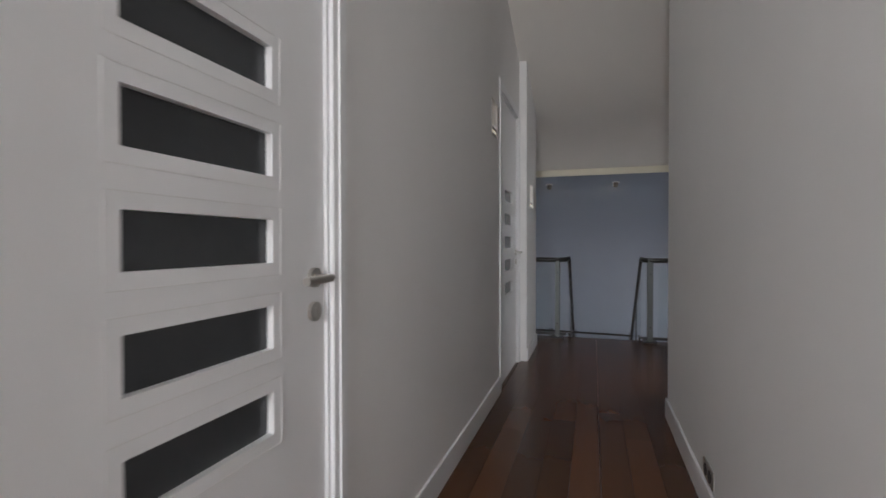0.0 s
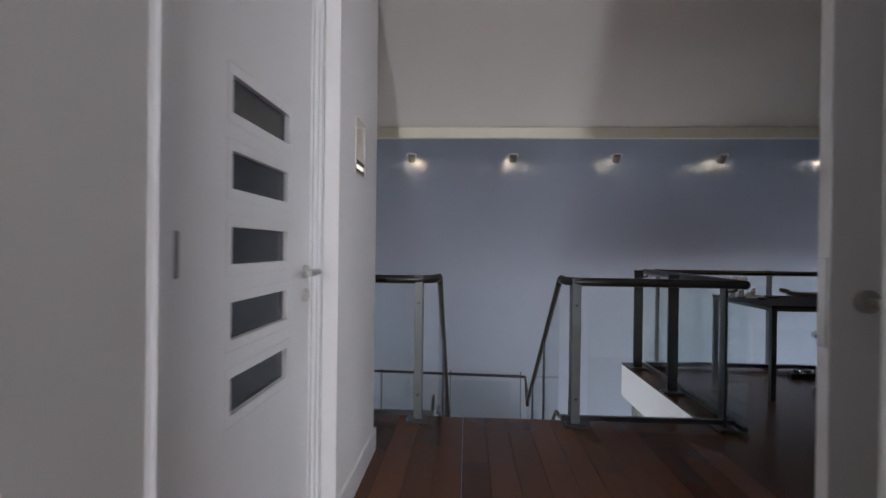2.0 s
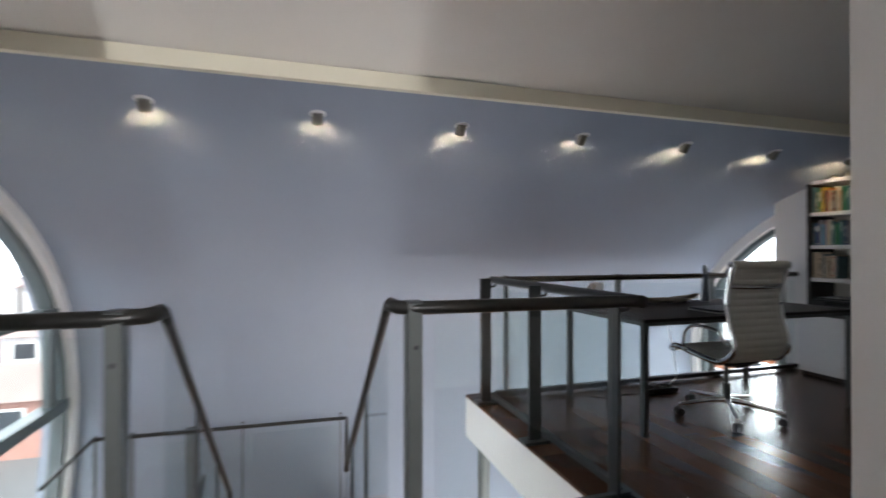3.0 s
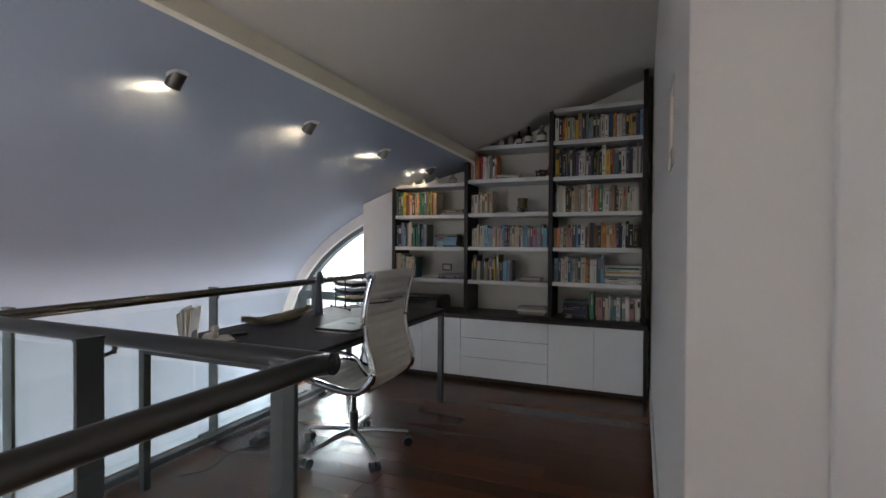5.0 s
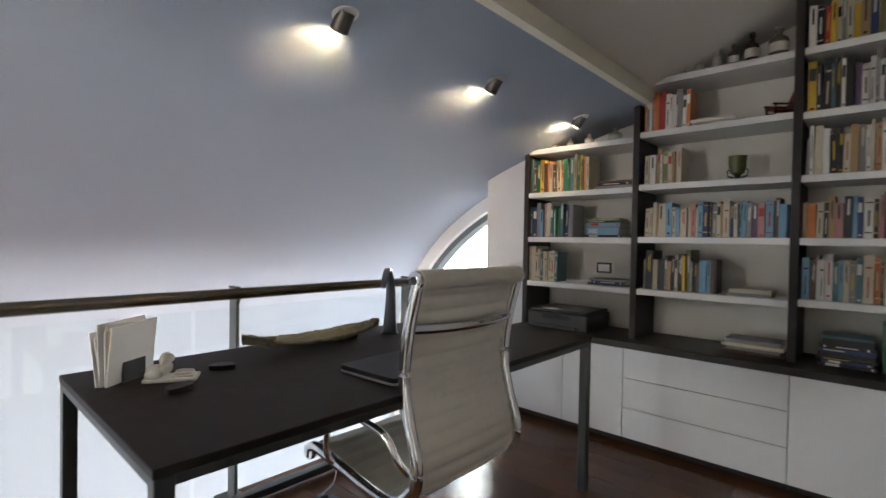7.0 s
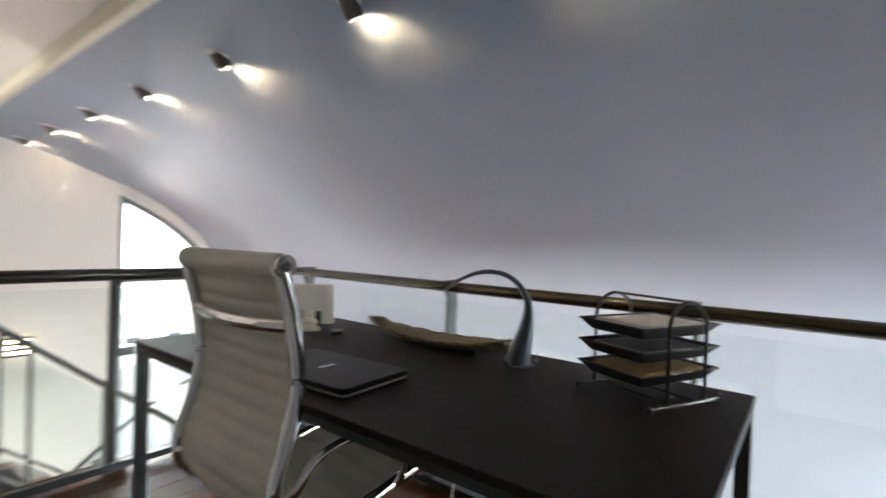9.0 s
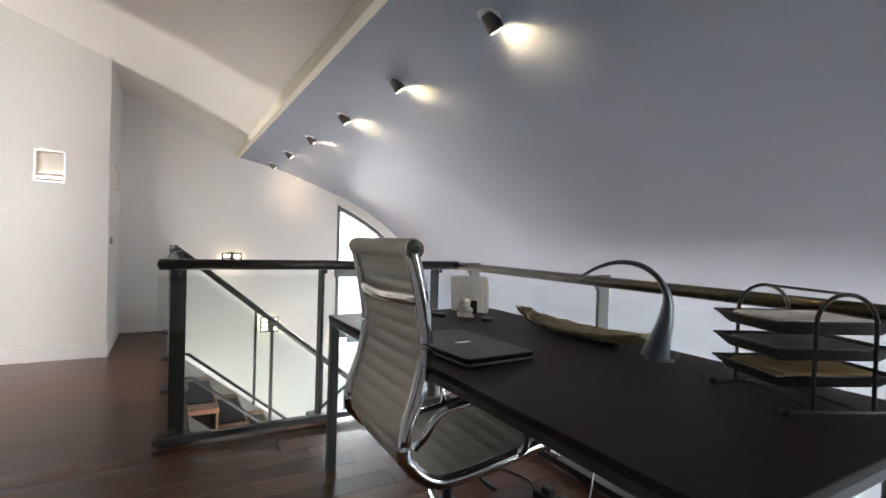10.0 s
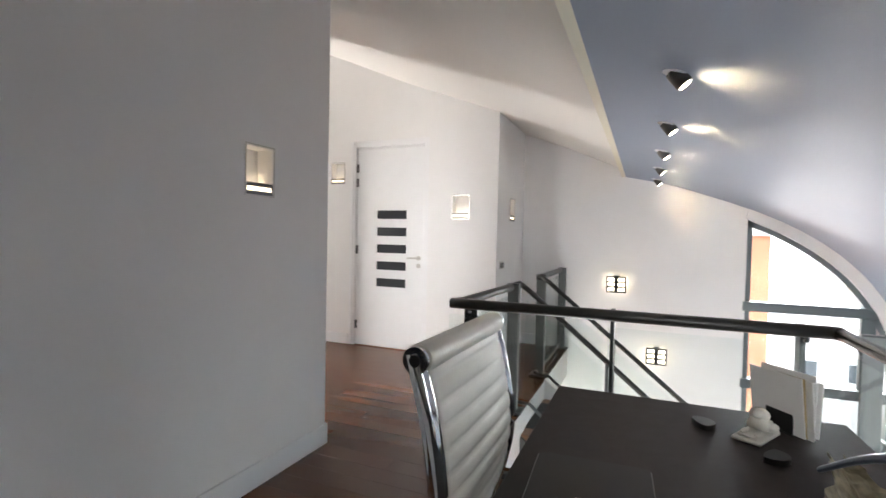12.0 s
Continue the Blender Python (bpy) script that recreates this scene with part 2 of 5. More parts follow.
def part(name, bm, mat, parent, label="", smooth=False, wc=False):
    """One mesh under a thing or a part; wc: the mesh was given in world places."""
    if wc:
        p, off = parent, Vector((0, 0, 0))
        while p:
            off += p.location
            p = p.parent
        bmesh.ops.translate(bm, verts=bm.verts, vec=-off)
    ob = mesh_object(name, bm, mat, smooth)
    ob.parent = parent
    if label:
        ob["label"] = label
    return ob


def thing(name, label, category, x=0, y=0, z=0, rz=0, group="", kind=""):
    ob = new(name)
    ob.empty_display_size = 0.1
    ob.matrix_basis = pose(x, y, z, 0, 0, rz)
    return tagged(ob, label, category, group, kind)


def solid(name, bm, mat, label, category="", kind="structure", smooth=False):
    return tagged(mesh_object(name, bm, mat, smooth), label, category, "", kind)


def B(*a, **k):
    return box(bmesh.new(), *a, **k)


def autosmooth(ob, angle=35):
    me = ob.data
    bm = bmesh.new()
    bm.from_mesh(me)
    for e in bm.edges:
        e.smooth = len(e.link_faces) == 2 and e.calc_face_angle(0) < radians(angle)
    for f in bm.faces:
        f.smooth = True
    bm.to_mesh(me)
    bm.free()
    return ob

# ---- the large structure ----
XL, XR = -0.24, 0.925            # corridor walls
XL2 = -0.17                       # wall past the second door
YC, XS = 5.75, -1.32             # landing corner, stairwell side wall
XE, YS = 5.75, 5.34              # shelf end wall, study back wall
LOW = -2.75                      # lower storey floor
CEILING = [(6.96, 2.135), (6.18, 2.47), (5.38, 2.77), (4.5, 3.12), (3.6, 3.5), (2.6, 3.85), (1.0, 4.2), (-3.6, 4.3)]
VAULT = [(6.92, 2.07), (7.4, 1.965), (7.78, 1.84), (8.18, 1.69), (8.62, 1.475), (9.0, 1.2), (9.28, 0.88), (9.48, 0.5),
         (9.58, 0.05), (9.58, -0.45), (9.48, -0.95), (9.28, -1.4), (9.05, -1.85), (8.95, -2.3), (8.95, -2.8)]


def roof(y):
    """Height of the ceiling or the vault over y."""
    line = sorted(CEILING + VAULT[1:8])
    for (y0, z0), (y1, z1) in zip(line, line[1:]):
        if y0 <= y <= y1:
            return z0 + (z1 - z0) * (y - y0) / (y1 - y0)
    return line[0][1] if y < line[0][0] else line[-1][1]


def wall(name, axis, face, back, u0, u1, z0, z1, label, holes=(), mat=WHITE):
    """An upright wall between two planes of one axis, with openings (u0, u1, z0, z1), closed under the roof line."""
    us = {u0, u1, *(h[i] for h in holes for i in (0, 1))}
    if axis == "x":
        us |= {u for u in [p[0] for p in CEILING + VAULT] if u0 < u < u1}
    us = sorted(us)
    zs = sorted({z0, z1, *(h[i] for h in holes for i in (2, 3))})
    bm = bmesh.new()
    a, b = min(face, back), max(face, back)
    for i in range(len(us) - 1):
        for j in range(len(zs) - 1):
            cu, cz = (us[i] + us[i + 1]) / 2, (zs[j] + zs[j + 1]) / 2
            if not any(h[0] < cu < h[1] and h[2] < cz < h[3] for h in holes):
                box(bm, *((a, b, us[i], us[i + 1]) if axis == "x" else (us[i], us[i + 1], a, b)), zs[j], zs[j + 1])
    bmesh.ops.remove_doubles(bm, verts=bm.verts, dist=1e-5)
    seen = {}
    for f in bm.faces:
        seen.setdefault(frozenset(f.verts), []).append(f)
    bmesh.ops.delete(bm, geom=[f for fs in seen.values() if len(fs) > 1 for f in fs], context="FACES")
    for v in bm.verts:
        if abs(v.co.z - z1) < 1e-5:
            v.co.z = min(z1, roof(v.co.y) + 0.05)
    return solid(name, bm, mat, label, "wall")


def extrude_profile(bm, pts, x0, x1, thick):
    """A shell along x over a (y, z) profile; thick is laid on the outer side."""
    n = len(pts)
    rows = []
    for x in (x0, x1):
        inner, outer = [], []
        for i, p in enumerate(pts):
            a, b = pts[max(0, i - 1)], pts[min(n - 1, i + 1)]
            t = (Vector(b) - Vector(a)).normalized()
            inner.append(bm.verts.new((x, p[0], p[1])))
            outer.append(bm.verts.new((x, p[0] - t[1] * thick, p[1] + t[0] * thick)))
        rows.append((inner, outer))
    (i0, o0), (i1, o1) = rows
    for k in range(n - 1):
        bm.faces.new((i0[k], i0[k + 1], i1[k + 1], i1[k]))
        bm.faces.new((o0[k], o1[k], o1[k + 1], o0[k + 1]))
        bm.faces.new((i0[k], o0[k], o0[k + 1], i0[k + 1]))
        bm.faces.new((i1[k], i1[k + 1], o1[k + 1], o1[k]))
    for k in (0, n - 1):
        bm.faces.new((i0[k], i1[k], o1[k], o0[k]))
    return bm


D1, D2 = (0.53, 1.395), (3.975, 4.86)     # doors in the corridor's wall
DH = 2.35
NICHE_Z, NICHE_HIGH = (1.525, 1.775), (1.945, 2.195)
niche_holes_left = [(3.605, 3.795, *NICHE_HIGH)]
wall("wall_west", "x", XL, XL - 0.16, -3.6, 4.955, 0.0, 4.4, "white painted corridor wall with two doors",
     [(D1[0] - 0.03, D1[1] + 0.03, 0.0, DH + 0.03), (D2[0] - 0.03, D2[1] + 0.03, 0.0, DH + 0.03), *niche_holes_left])
wall("wall_west_end", "x", XL2, XL - 0.16, 4.955, YC - 0.16, 0.0, 4.4, "white painted wall end with a lit niche", [(5.24, 5.43, *NICHE_Z)])
wall("wall_landing", "y", YC, YC - 0.16, XS - 0.2, XL2, 0.0, 4.4, "white painted wall beside the stairwell", [(-0.87, -0.68, *NICHE_Z)])
wall("wall_stairwell", "x", XS, XS - 0.22, YC, 8.18, LOW, 3.2, "white painted stairwell wall with two lamps")
wall("wall_east", "x", XR, XR + 0.12, -3.6, 3.70, 0.0, 4.4, "white painted corridor wall with a low socket")
wall("wall_lobby", "y", 3.70, 3.58, XR + 0.12, 2.29, 0.0, 4.4, "white painted return wall")
wall("wall_study_door", "x", 2.17, 2.29, 3.70, YS - 0.12, 0.0, 4.4, "white painted wall with an open doorway", [(4.17, 5.03, 0.0, DH + 0.03)])
wall("wall_study", "y", YS, YS - 0.12, 2.17, XE + 0.2, 0.0, 4.0, "white painted study wall with lit niches", [(2.65, 2.84, *NICHE_Z), (5.0, 5.19, *NICHE_Z)])
wall("wall_shelves", "x", XE, XE + 0.2, YS, 7.80, LOW, 3.2, "cream painted wall behind the bookshelves", mat=SHELFBACK)
wall("wall_pier", "x", 5.50, XE + 0.2, 7.80, 8.18, LOW, 2.2, "white pier beside the round window")
# The opening is unseen, cut to go with the added corridor lamp.
wall("wall_corridor_end", "y", -3.5, -3.6, XL, XR, 0.0, 4.4, "white painted corridor end wall", [(-0.1, 0.8, 0.8, 2.6)])
# the room behind the open door
# Far wall's opening is unseen, cut to match the added lamp in this room.
wall("wall_bedroom_far", "x", 4.6, 4.7, 3.2, YS - 0.12, 0.0, 3.2, "white painted wall of the next room", [(3.9, 4.8, 0.9, 2.3)])
wall("wall_bedroom_side", "y", 3.2, 3.1, 2.29, 4.6, 0.0, 3.2, "white painted wall of the next room")
solid("floor_bedroom", B(2.29, 4.6, 3.2, YS - 0.12, -0.35, 0.0), STEPWOOD, "brown wooden floor of the next room", "floor")
solid("ceiling_bedroom", B(2.29, 4.6, 3.2, YS - 0.12, 2.7, 2.8), CEIL, "white ceiling of the next room", "ceiling")

bm = bmesh.new()
extrude_profile(bm, [(p[0], p[1]) for p in smooth_curve([(a, b, 0) for a, b in CEILING[::-1]], 4)], XS - 0.2, XE + 0.2, 0.12)
solid("ceiling", bm, CEIL, "cream painted sloping ceiling with a stepped edge", "ceiling", smooth=True)
autosmooth(bpy.data.objects["ceiling"], 30)
# the step between the ceiling and the blue vault
solid("trim_ceiling_step", B(XS, XE, 6.903, 6.97, 2.064, 2.148), TRIMCREAM, "cream painted ceiling step", "trim")
bm = bmesh.new()
extrude_profile(bm, [(p[0], p[1]) for p in smooth_curve([(a, b, 0) for a, b in VAULT], 6)], XS - 0.24, XE + 0.2, 0.15)
solid("vault_wall", bm, BLUE, "slate blue curved vault wall", "wall", smooth=True)
autosmooth(bpy.data.objects["vault_wall"], 30)

# floor slabs with white edges
bm = bmesh.new()
for r in ((XL, XR, -3.6, 3.70), (XL, 2.17, 3.70, 6.34), (XS, XL, YC, 6.34), (1.98, 2.17, 6.34, 8.10), (2.17, XE, YS, 8.10)):
    box(bm, *r, -0.34, -0.021)
solid("floor_slab", bm, WHITE, "white edged floor slab around the stair opening", "floor")
solid("floor_lower", B(XS - 0.2, XE + 0.2, 3.0, 9.2, LOW - 0.2, LOW), STEPWOOD, "wooden floor of the lower storey", "floor")
wall("wall_lower", "y", 4.4, 4.2, XS, XE, LOW, -0.35, "white painted wall of the lower storey")
wall("wall_lower_west", "x", XS, XS - 0.2, 4.4, YC, LOW, -0.02, "white painted lower wall")


def skirting(name, x0, x1, y0, y1):
    solid(name, B(x0, x1, y0, y1, 0.0, 0.13, bevel=0.004), GLOSSWHITE, "white skirting board", "baseboard")


skirting("baseboard", XL, XL + 0.014, -3.5, D1[0] - 0.10)
skirting("baseboard", XL, XL + 0.014, D1[1] + 0.10, D2[0] - 0.10)
skirting("baseboard", XL2, XL2 + 0.014, 4.955, YC + 0.014)
skirting("baseboard", XS, XL2, YC, YC + 0.014)
skirting("baseboard", XR - 0.014, XR, -3.5, 3.714)
skirting("baseboard", 2.156, 2.17, 5.11, YS + 0.014)
skirting("baseboard", 2.17, 5.28, YS, YS + 0.014)
skirting("baseboard", XS, XS + 0.014, YC + 0.014, 6.34)


# ---- doors ----
def door(name, face, y0, y1, label):
    """A flush door with five slot panes, hung in a white frame; seen from +x."""
    d = thing(name, label, "door", face, (y0 + y1) / 2, 0, kind="structure")
    w = (y1 - y0) / 2
    bm = bmesh.new()
    p0, p1 = -w + 0.27, w - 0.22
    zs = [0.72, 0.92, 1.12, 1.32, 1.52]
    xs = (-0.045, -0.008)
    box(bm, *xs, -w, p0, 0.008, DH - 0.004)
    box(bm, *xs, p1, w, 0.008, DH - 0.004)
    edges = [0.008] + [e for z in zs for e in (z, z + 0.10)] + [DH - 0.004]
    for a, b in zip(edges[::2], edges[1::2]):
        box(bm, *xs, p0, p1, a, b)
    leaf = part("leaf", bm, GLOSSWHITE, d)
    for z in zs:
        part("pane", B(-0.034, -0.026, p0 - 0.01, p1 + 0.01, z - 0.01, z + 0.11), FROST, d, "dark frosted glass pane")
        bm = bmesh.new()
        g = 0.028
        for a in ((p0 - g, p1 + g, z + 0.10 + g, z + 0.102 + g), (p0 - g, p1 + g, z - g - 0.002, z - g), (p0 - g - 0.002, p0 - g, z - g, z + 0.1 + g), (p1 + g, p1 + g + 0.002, z - g, z + 0.1 + g)):
            box(bm, -0.0082, -0.0068, *a)
        part("bead", bm, SHELFWHITE, d, "fine moulded line round the pane")
    for z in (0.25, 1.15, 1.95, 2.12):
        bm = B(-0.006, 0.004, -w - 0.004, -w + 0.02, z - 0.05, z + 0.05, bevel=0.002)
        part("hinge", rod(bm, (0.004, -w - 0.002, z - 0.05), (0.004, -w - 0.002, z + 0.05), 0.008, 8), HINGE, d)
    h = part("handle", autosmoothed_handle(w), BRUSHED, d, "brushed steel lever handle")
    bm = rod(bmesh.new(), (-0.008, w - 0.055, 0.985), (0.003, w - 0.055, 0.985), 0.026, 20)
    box(bm, 0.003, 0.0045, w - 0.058, w - 0.052, 0.975, 0.995)
    part("key_rose", bm, BRUSHED, d)
    bm = bmesh.new()
    for a, b in ((-w - 0.033, -w - 0.004), (w + 0.004, w + 0.033)):
        box(bm, -0.16, 0.0, a, b, 0, DH + 0.03)
    box(bm, -0.16, 0.0, -w - 0.004, w + 0.004, DH, DH + 0.03)
    part("jamb", bm, GLOSSWHITE, d)
    # Added strip: keeps outside light from leaking in under the leaf.
    part("threshold", B(-0.16, 0.0115, -w - 0.003, w + 0.003, -0.04, 0.0075), PLANK, d, "added dark wooden strip shutting out light under the door")
    bm = bmesh.new()
    for a, b in ((-w - 0.09, -w - 0.012), (w + 0.012, w + 0.09)):
        box(bm, 0.001, 0.016, a, b, 0, DH + 0.09, bevel=0.004)
        box(bm, 0.016, 0.022, a + 0.012 if a < 0 else a + 0.03, b - 0.03 if a < 0 else b - 0.012, 0, DH + 0.075)
    box(bm, 0.001, 0.017, -w - 0.012, w + 0.012, DH + 0.012, DH + 0.09, bevel=0.004)
    part("architrave", bm, GLOSSWHITE, d)
    return d


def autosmoothed_handle(w):
    bm = rod(bmesh.new(), (-0.008, w - 0.055, 1.075), (0.004, w - 0.055, 1.075), 0.026, 20)
    rod(bm, (0.004, w - 0.055, 1.075), (0.052, w - 0.055, 1.075), 0.010, 12)
    sweep(bm, [(0.045, w - 0.050, 1.075), (0.052, w - 0.065, 1.075), (0.053, w - 0.12, 1.074), (0.052, w - 0.175, 1.073)], 0.0105, 12)
    return bm


door("door_1", XL - 0.012, *D1, "white flush door with five dark slot panes, closed")
door("door_2", XL - 0.012, *D2, "white flush door with five dark slot panes, closed")

# the doorway to the next room and its door, swung open into the lobby
frame3 = thing("door_frame", "white door frame with a steel strike plate", "door frame", 2.17, 4.6, 0, kind="structure")
bm = bmesh.new()
for y0, y1 in ((4.17, 4.20), (5.0, 5.03)):
    box(bm, 2.17, 2.29, y0, y1, 0, DH + 0.03)
box(bm, 2.17, 2.29, 4.20, 5.0, DH, DH + 0.03)
part("jamb", bm, GLOSSWHITE, frame3, wc=True)
bm = bmesh.new()
for y0, y1 in ((4.10, 4.18), (5.02, 5.10)):
    box(bm, 2.152, 2.169, y0, y1, 0, DH + 0.09, bevel=0.004)
box(bm, 2.152, 2.169, 4.18, 5.02, DH + 0.012, DH + 0.09, bevel=0.004)
part("architrave", bm, GLOSSWHITE, frame3, wc=True)
part("strike_plate", B(2.19, 2.215, 4.997, 4.9995, 0.97, 1.14), BRUSHED, frame3, "steel strike plate", wc=True)
leaf3 = thing("door_3", "white flush door standing open in the lobby", "door", 2.14, 4.18, 0, kind="structure")
part("leaf", B(1.19, 2.12, 4.16, 4.20, 0.008, DH, bevel=0.002), GLOSSWHITE, leaf3, wc=True)
bm = rod(bmesh.new(), (1.268, 4.16, 1.06), (1.268, 4.148, 1.06), 0.027, 20)
rod(bm, (1.268, 4.148, 1.06), (1.268, 4.11, 1.06), 0.010)
rod(bm, (1.262, 4.11, 1.06), (1.38, 4.11, 1.06), 0.010)
part("handle", bm, BRUSHED, leaf3, "brushed steel lever handle", wc=True)
part("latch_plate", B(1.187, 1.19, 4.168, 4.192, 0.95, 1.16), BRUSHED, leaf3, "steel latch plate", wc=True)
bm = bmesh.new()
for z in (0.3, 1.15, 2.0):
    rod(bm, (2.137, 4.195, z - 0.05), (2.137, 4.195, z + 0.05), 0.008, 10)
part("hinge", bm, BRUSHED, leaf3, wc=True)


# ---- round-headed gable windows ----
def gable(name, x, out, label):
    """Glazing in plane x under the vault's curve; out is -1 or 1, the way to the outside."""
    win = thing(name, label, "window", x, 8.9, 0, kind="structure")
    curve = [Vector((p[0], p[1])) for p in smooth_curve([(a, b, 0) for a, b in VAULT], 4) if p[0] > 8.16 and p[1] > -1.75]
    n = len(curve)

    def band(d0, d1, xa, xb):
        bm = bmesh.new()
        rows = []
        for i, p in enumerate(curve):
            a, b = curve[max(0, i - 1)], curve[min(n - 1, i + 1)]
            t = (b - a).normalized()
            nrm = Vector((t[1], -t[0]))
            q0, q1 = p + nrm * d0, p + nrm * d1
            rows.append([bm.verts.new((xx, max(q[0], 8.16), q[1])) for xx, q in ((xa, q0), (xb, q0), (xb, q1), (xa, q1))])
        for r0, r1 in zip(rows, rows[1:]):
            for k in range(4):
                bm.faces.new((r0[k], r0[(k + 1) % 4], r1[(k + 1) % 4], r1[k]))
        bm.faces.new(rows[0])
        bm.faces.new(rows[-1][::-1])
        return bm

    x1 = x + out * 0.16
    part("reveal", band(0.0, 0.11, x, x1), WHITE, win, "white plastered arched rim", wc=True)
    part("arched_frame", band(0.11, 0.16, x + out * 0.05, x1), FRAMEGREEN, win, "grey-green metal frame", wc=True)
    for z in (0.65, -0.18):
        part("transom", B(min(x + out * 0.03, x1), max(x + out * 0.03, x1), 8.16, 9.46 if z > 0 else 9.50, z - 0.05, z + 0.05, bevel=0.006), FRAMEGREEN, win, wc=True)
    xf0, xf1 = sorted((x + out * 0.05, x + out * 0.12))
    for y in (9.24,):
        part("mullion", B(xf0, xf1, y - 0.06, y + 0.06, -0.13, 0.60, bevel=0.005), FRAMEGREEN, win, wc=True)
    part("mullion", B(xf0, xf1, 8.18, 8.23, -1.7, 1.6, bevel=0.005), FRAMEGREEN, win, wc=True)
    xg = x + out * 0.10
    for z0, z1, y1 in ((0.70, 1.58, 9.4), (-0.13, 0.60, 9.5), (-1.6, -0.23, 9.42)):
        bm = bmesh.new()
        box(bm, xg - 0.003, xg + 0.003, 8.23, y1, z0, z1)
        if z0 > 0:
            # the upper pane follows the arch
            bmesh.ops.delete(bm, geom=bm.verts[:], context="VERTS")
            arc = [(min(p[0] - 0.05, 9.4), p[1] - 0.10) for p in curve if p[1] - 0.1 > z0]
            front, back = [[bm.verts.new((xg + e, yy, zz)) for yy, zz in [(8.23, z0)] + arc + [(9.4, z0)]] for e in (-0.003, 0.003)]
            bm.faces.new(front)
            bm.faces.new(back[::-1])
            for k in range(len(front)):
                bm.faces.new((front[k], front[(k + 1) % len(front)], back[(k + 1) % len(front)], back[k]))
        g = part("pane", bm, PANE, win, wc=True)
        g.visible_shadow = False
    return win


gable("window_1", XS + 0.04, -1, "round-headed grey-green metal window by the stairs")
gable("window_2", 5.78, 1, "round-headed grey-green metal window by the shelves")

# ---- outside: street, terraces of houses ----
solid("ground", B(-400, 400, -400, 400, -9.2, -9.0), STREET, "grey street ground far below", "ground")

bm = bmesh.new()
ring = [[bm.verts.new((160 * math.cos(a), 160 * math.sin(a), z)) for a in [k * math.tau / 48 for k in range(48)]] for z in (-9.0, 70.0)]
for k in range(48):
    bm.faces.new((ring[0][k], ring[0][(k + 1) % 48], ring[1][(k + 1) % 48], ring[1][k]))
solid("backdrop", bm, HAZE, "bright overcast haze at the horizon", "backdrop")


def house(x0, x1, y0, y1, top, mat, label, face):
    h = thing("apartment_house", label, "house", (x0 + x1) / 2, (y0 + y1) / 2, -9.0)
    part("wall", B(x0, x1, y0, y1, -9.0, top), mat, h, wc=True)
    part("roof", B(x0 - 0.3, x1 + 0.3, y0 - 0.3, y1 + 0.3, top, top + 0.35), PALEROOF, h, wc=True)
    xx = x1 if face > 0 else x0
    for k in range(int((y1 - y0) / 3)):
        for s in range(int((top + 9) / 3)):
            yy, zz = y0 + 1.0 + k * 3, -8.2 + s * 3
            w = part("window", B(min(xx, xx + face * 0.08), max(xx, xx + face * 0.08), yy, yy + 1.5, zz, zz + 1.5), GLOSSWHITE, h, "white framed window", wc=True)
            part("pane", B(min(xx + face * 0.08, xx + face * 0.1), max(xx + face * 0.08, xx + face * 0.1), yy + 0.12, yy + 1.38, zz + 0.12, zz + 1.38), DARKPANE, w, wc=True)


def terrace(x0, x1, y0, y1, top, mat, label):
    """A row of houses whose windows look towards -y."""
    h = thing("terrace_house", label, "house", (x0 + x1) / 2, (y0 + y1) / 2, -9.0, group="terraces beyond the street")
    part("wall", B(x0, x1, y0, y1, -9.0, top), mat, h, wc=True)
    bm = bmesh.new()
    ends = [[bm.verts.new((x, y, z)) for y, z in ((y0 - 0.4, top), (y1 + 0.4, top), ((y0 + y1) / 2, top + 1.1))] for x in (x0 - 0.2, x1 + 0.2)]
    bm.faces.new(ends[0])
    bm.faces.new(ends[1][::-1])
    for k in range(3):
        bm.faces.new((ends[0][k], ends[0][(k + 1) % 3], ends[1][(k + 1) % 3], ends[1][k]))
    part("roof", bm, PINKROOF, h, "pale pinkish tiled roof", wc=True)
    for k in range(int((x1 - x0) / 2.6)):
        xx = x0 + 0.7 + k * 2.6
        for zz in [top - 1.7 - 2.6 * q for q in range(int((top + 9.0) / 2.6))]:
            w = part("window", B(xx, xx + 1.5, y0 - 0.08, y0, zz, zz + 1.3), GLOSSWHITE, h, "white framed window", wc=True)
            part("pane", B(xx + 0.12, xx + 1.38, y0 - 0.10, y0 - 0.08, zz + 0.12, zz + 1.18), PALEPANE if (k + int(zz)) % 3 else DARKPANE, w, wc=True)


for k in range(4):
    terrace(-34 + k * 8.6, -25.8 + k * 8.6, 31 + k, 38 + k, -6.1, BRICKPINK, "low pinkish brick terrace house with white windows")
    terrace(-44 + k * 12.4, -32 + k * 12.4, 46, 53, -4.9, BRICKPINK if k % 2 else PALEROOF, "terrace house with white windows")
    terrace(-72 + k * 20.0, -53 + k * 20.0, 78, 88, -3.4, PALEROOF, "far pale terrace house with a tiled roof")
house(-16, -9, 0.0, 9.95, 1.5, HULLBRICK, "orange brick apartment house across the street", 1)
house(-44, -36, 16, 34, -5.2, PALEROOF, "low pale terrace with white windows", 1)
house(-40, -32, 34, 60, -4.4, HULLBRICK, "red brick terrace with white windows", 1)
house(30, 38, 6, 26, -4.5, PALEROOF, "pale terrace of houses", -1)
house(28, 36, 28, 44, -4.8, HULLBRICK, "red brick terrace with white windows", -1)

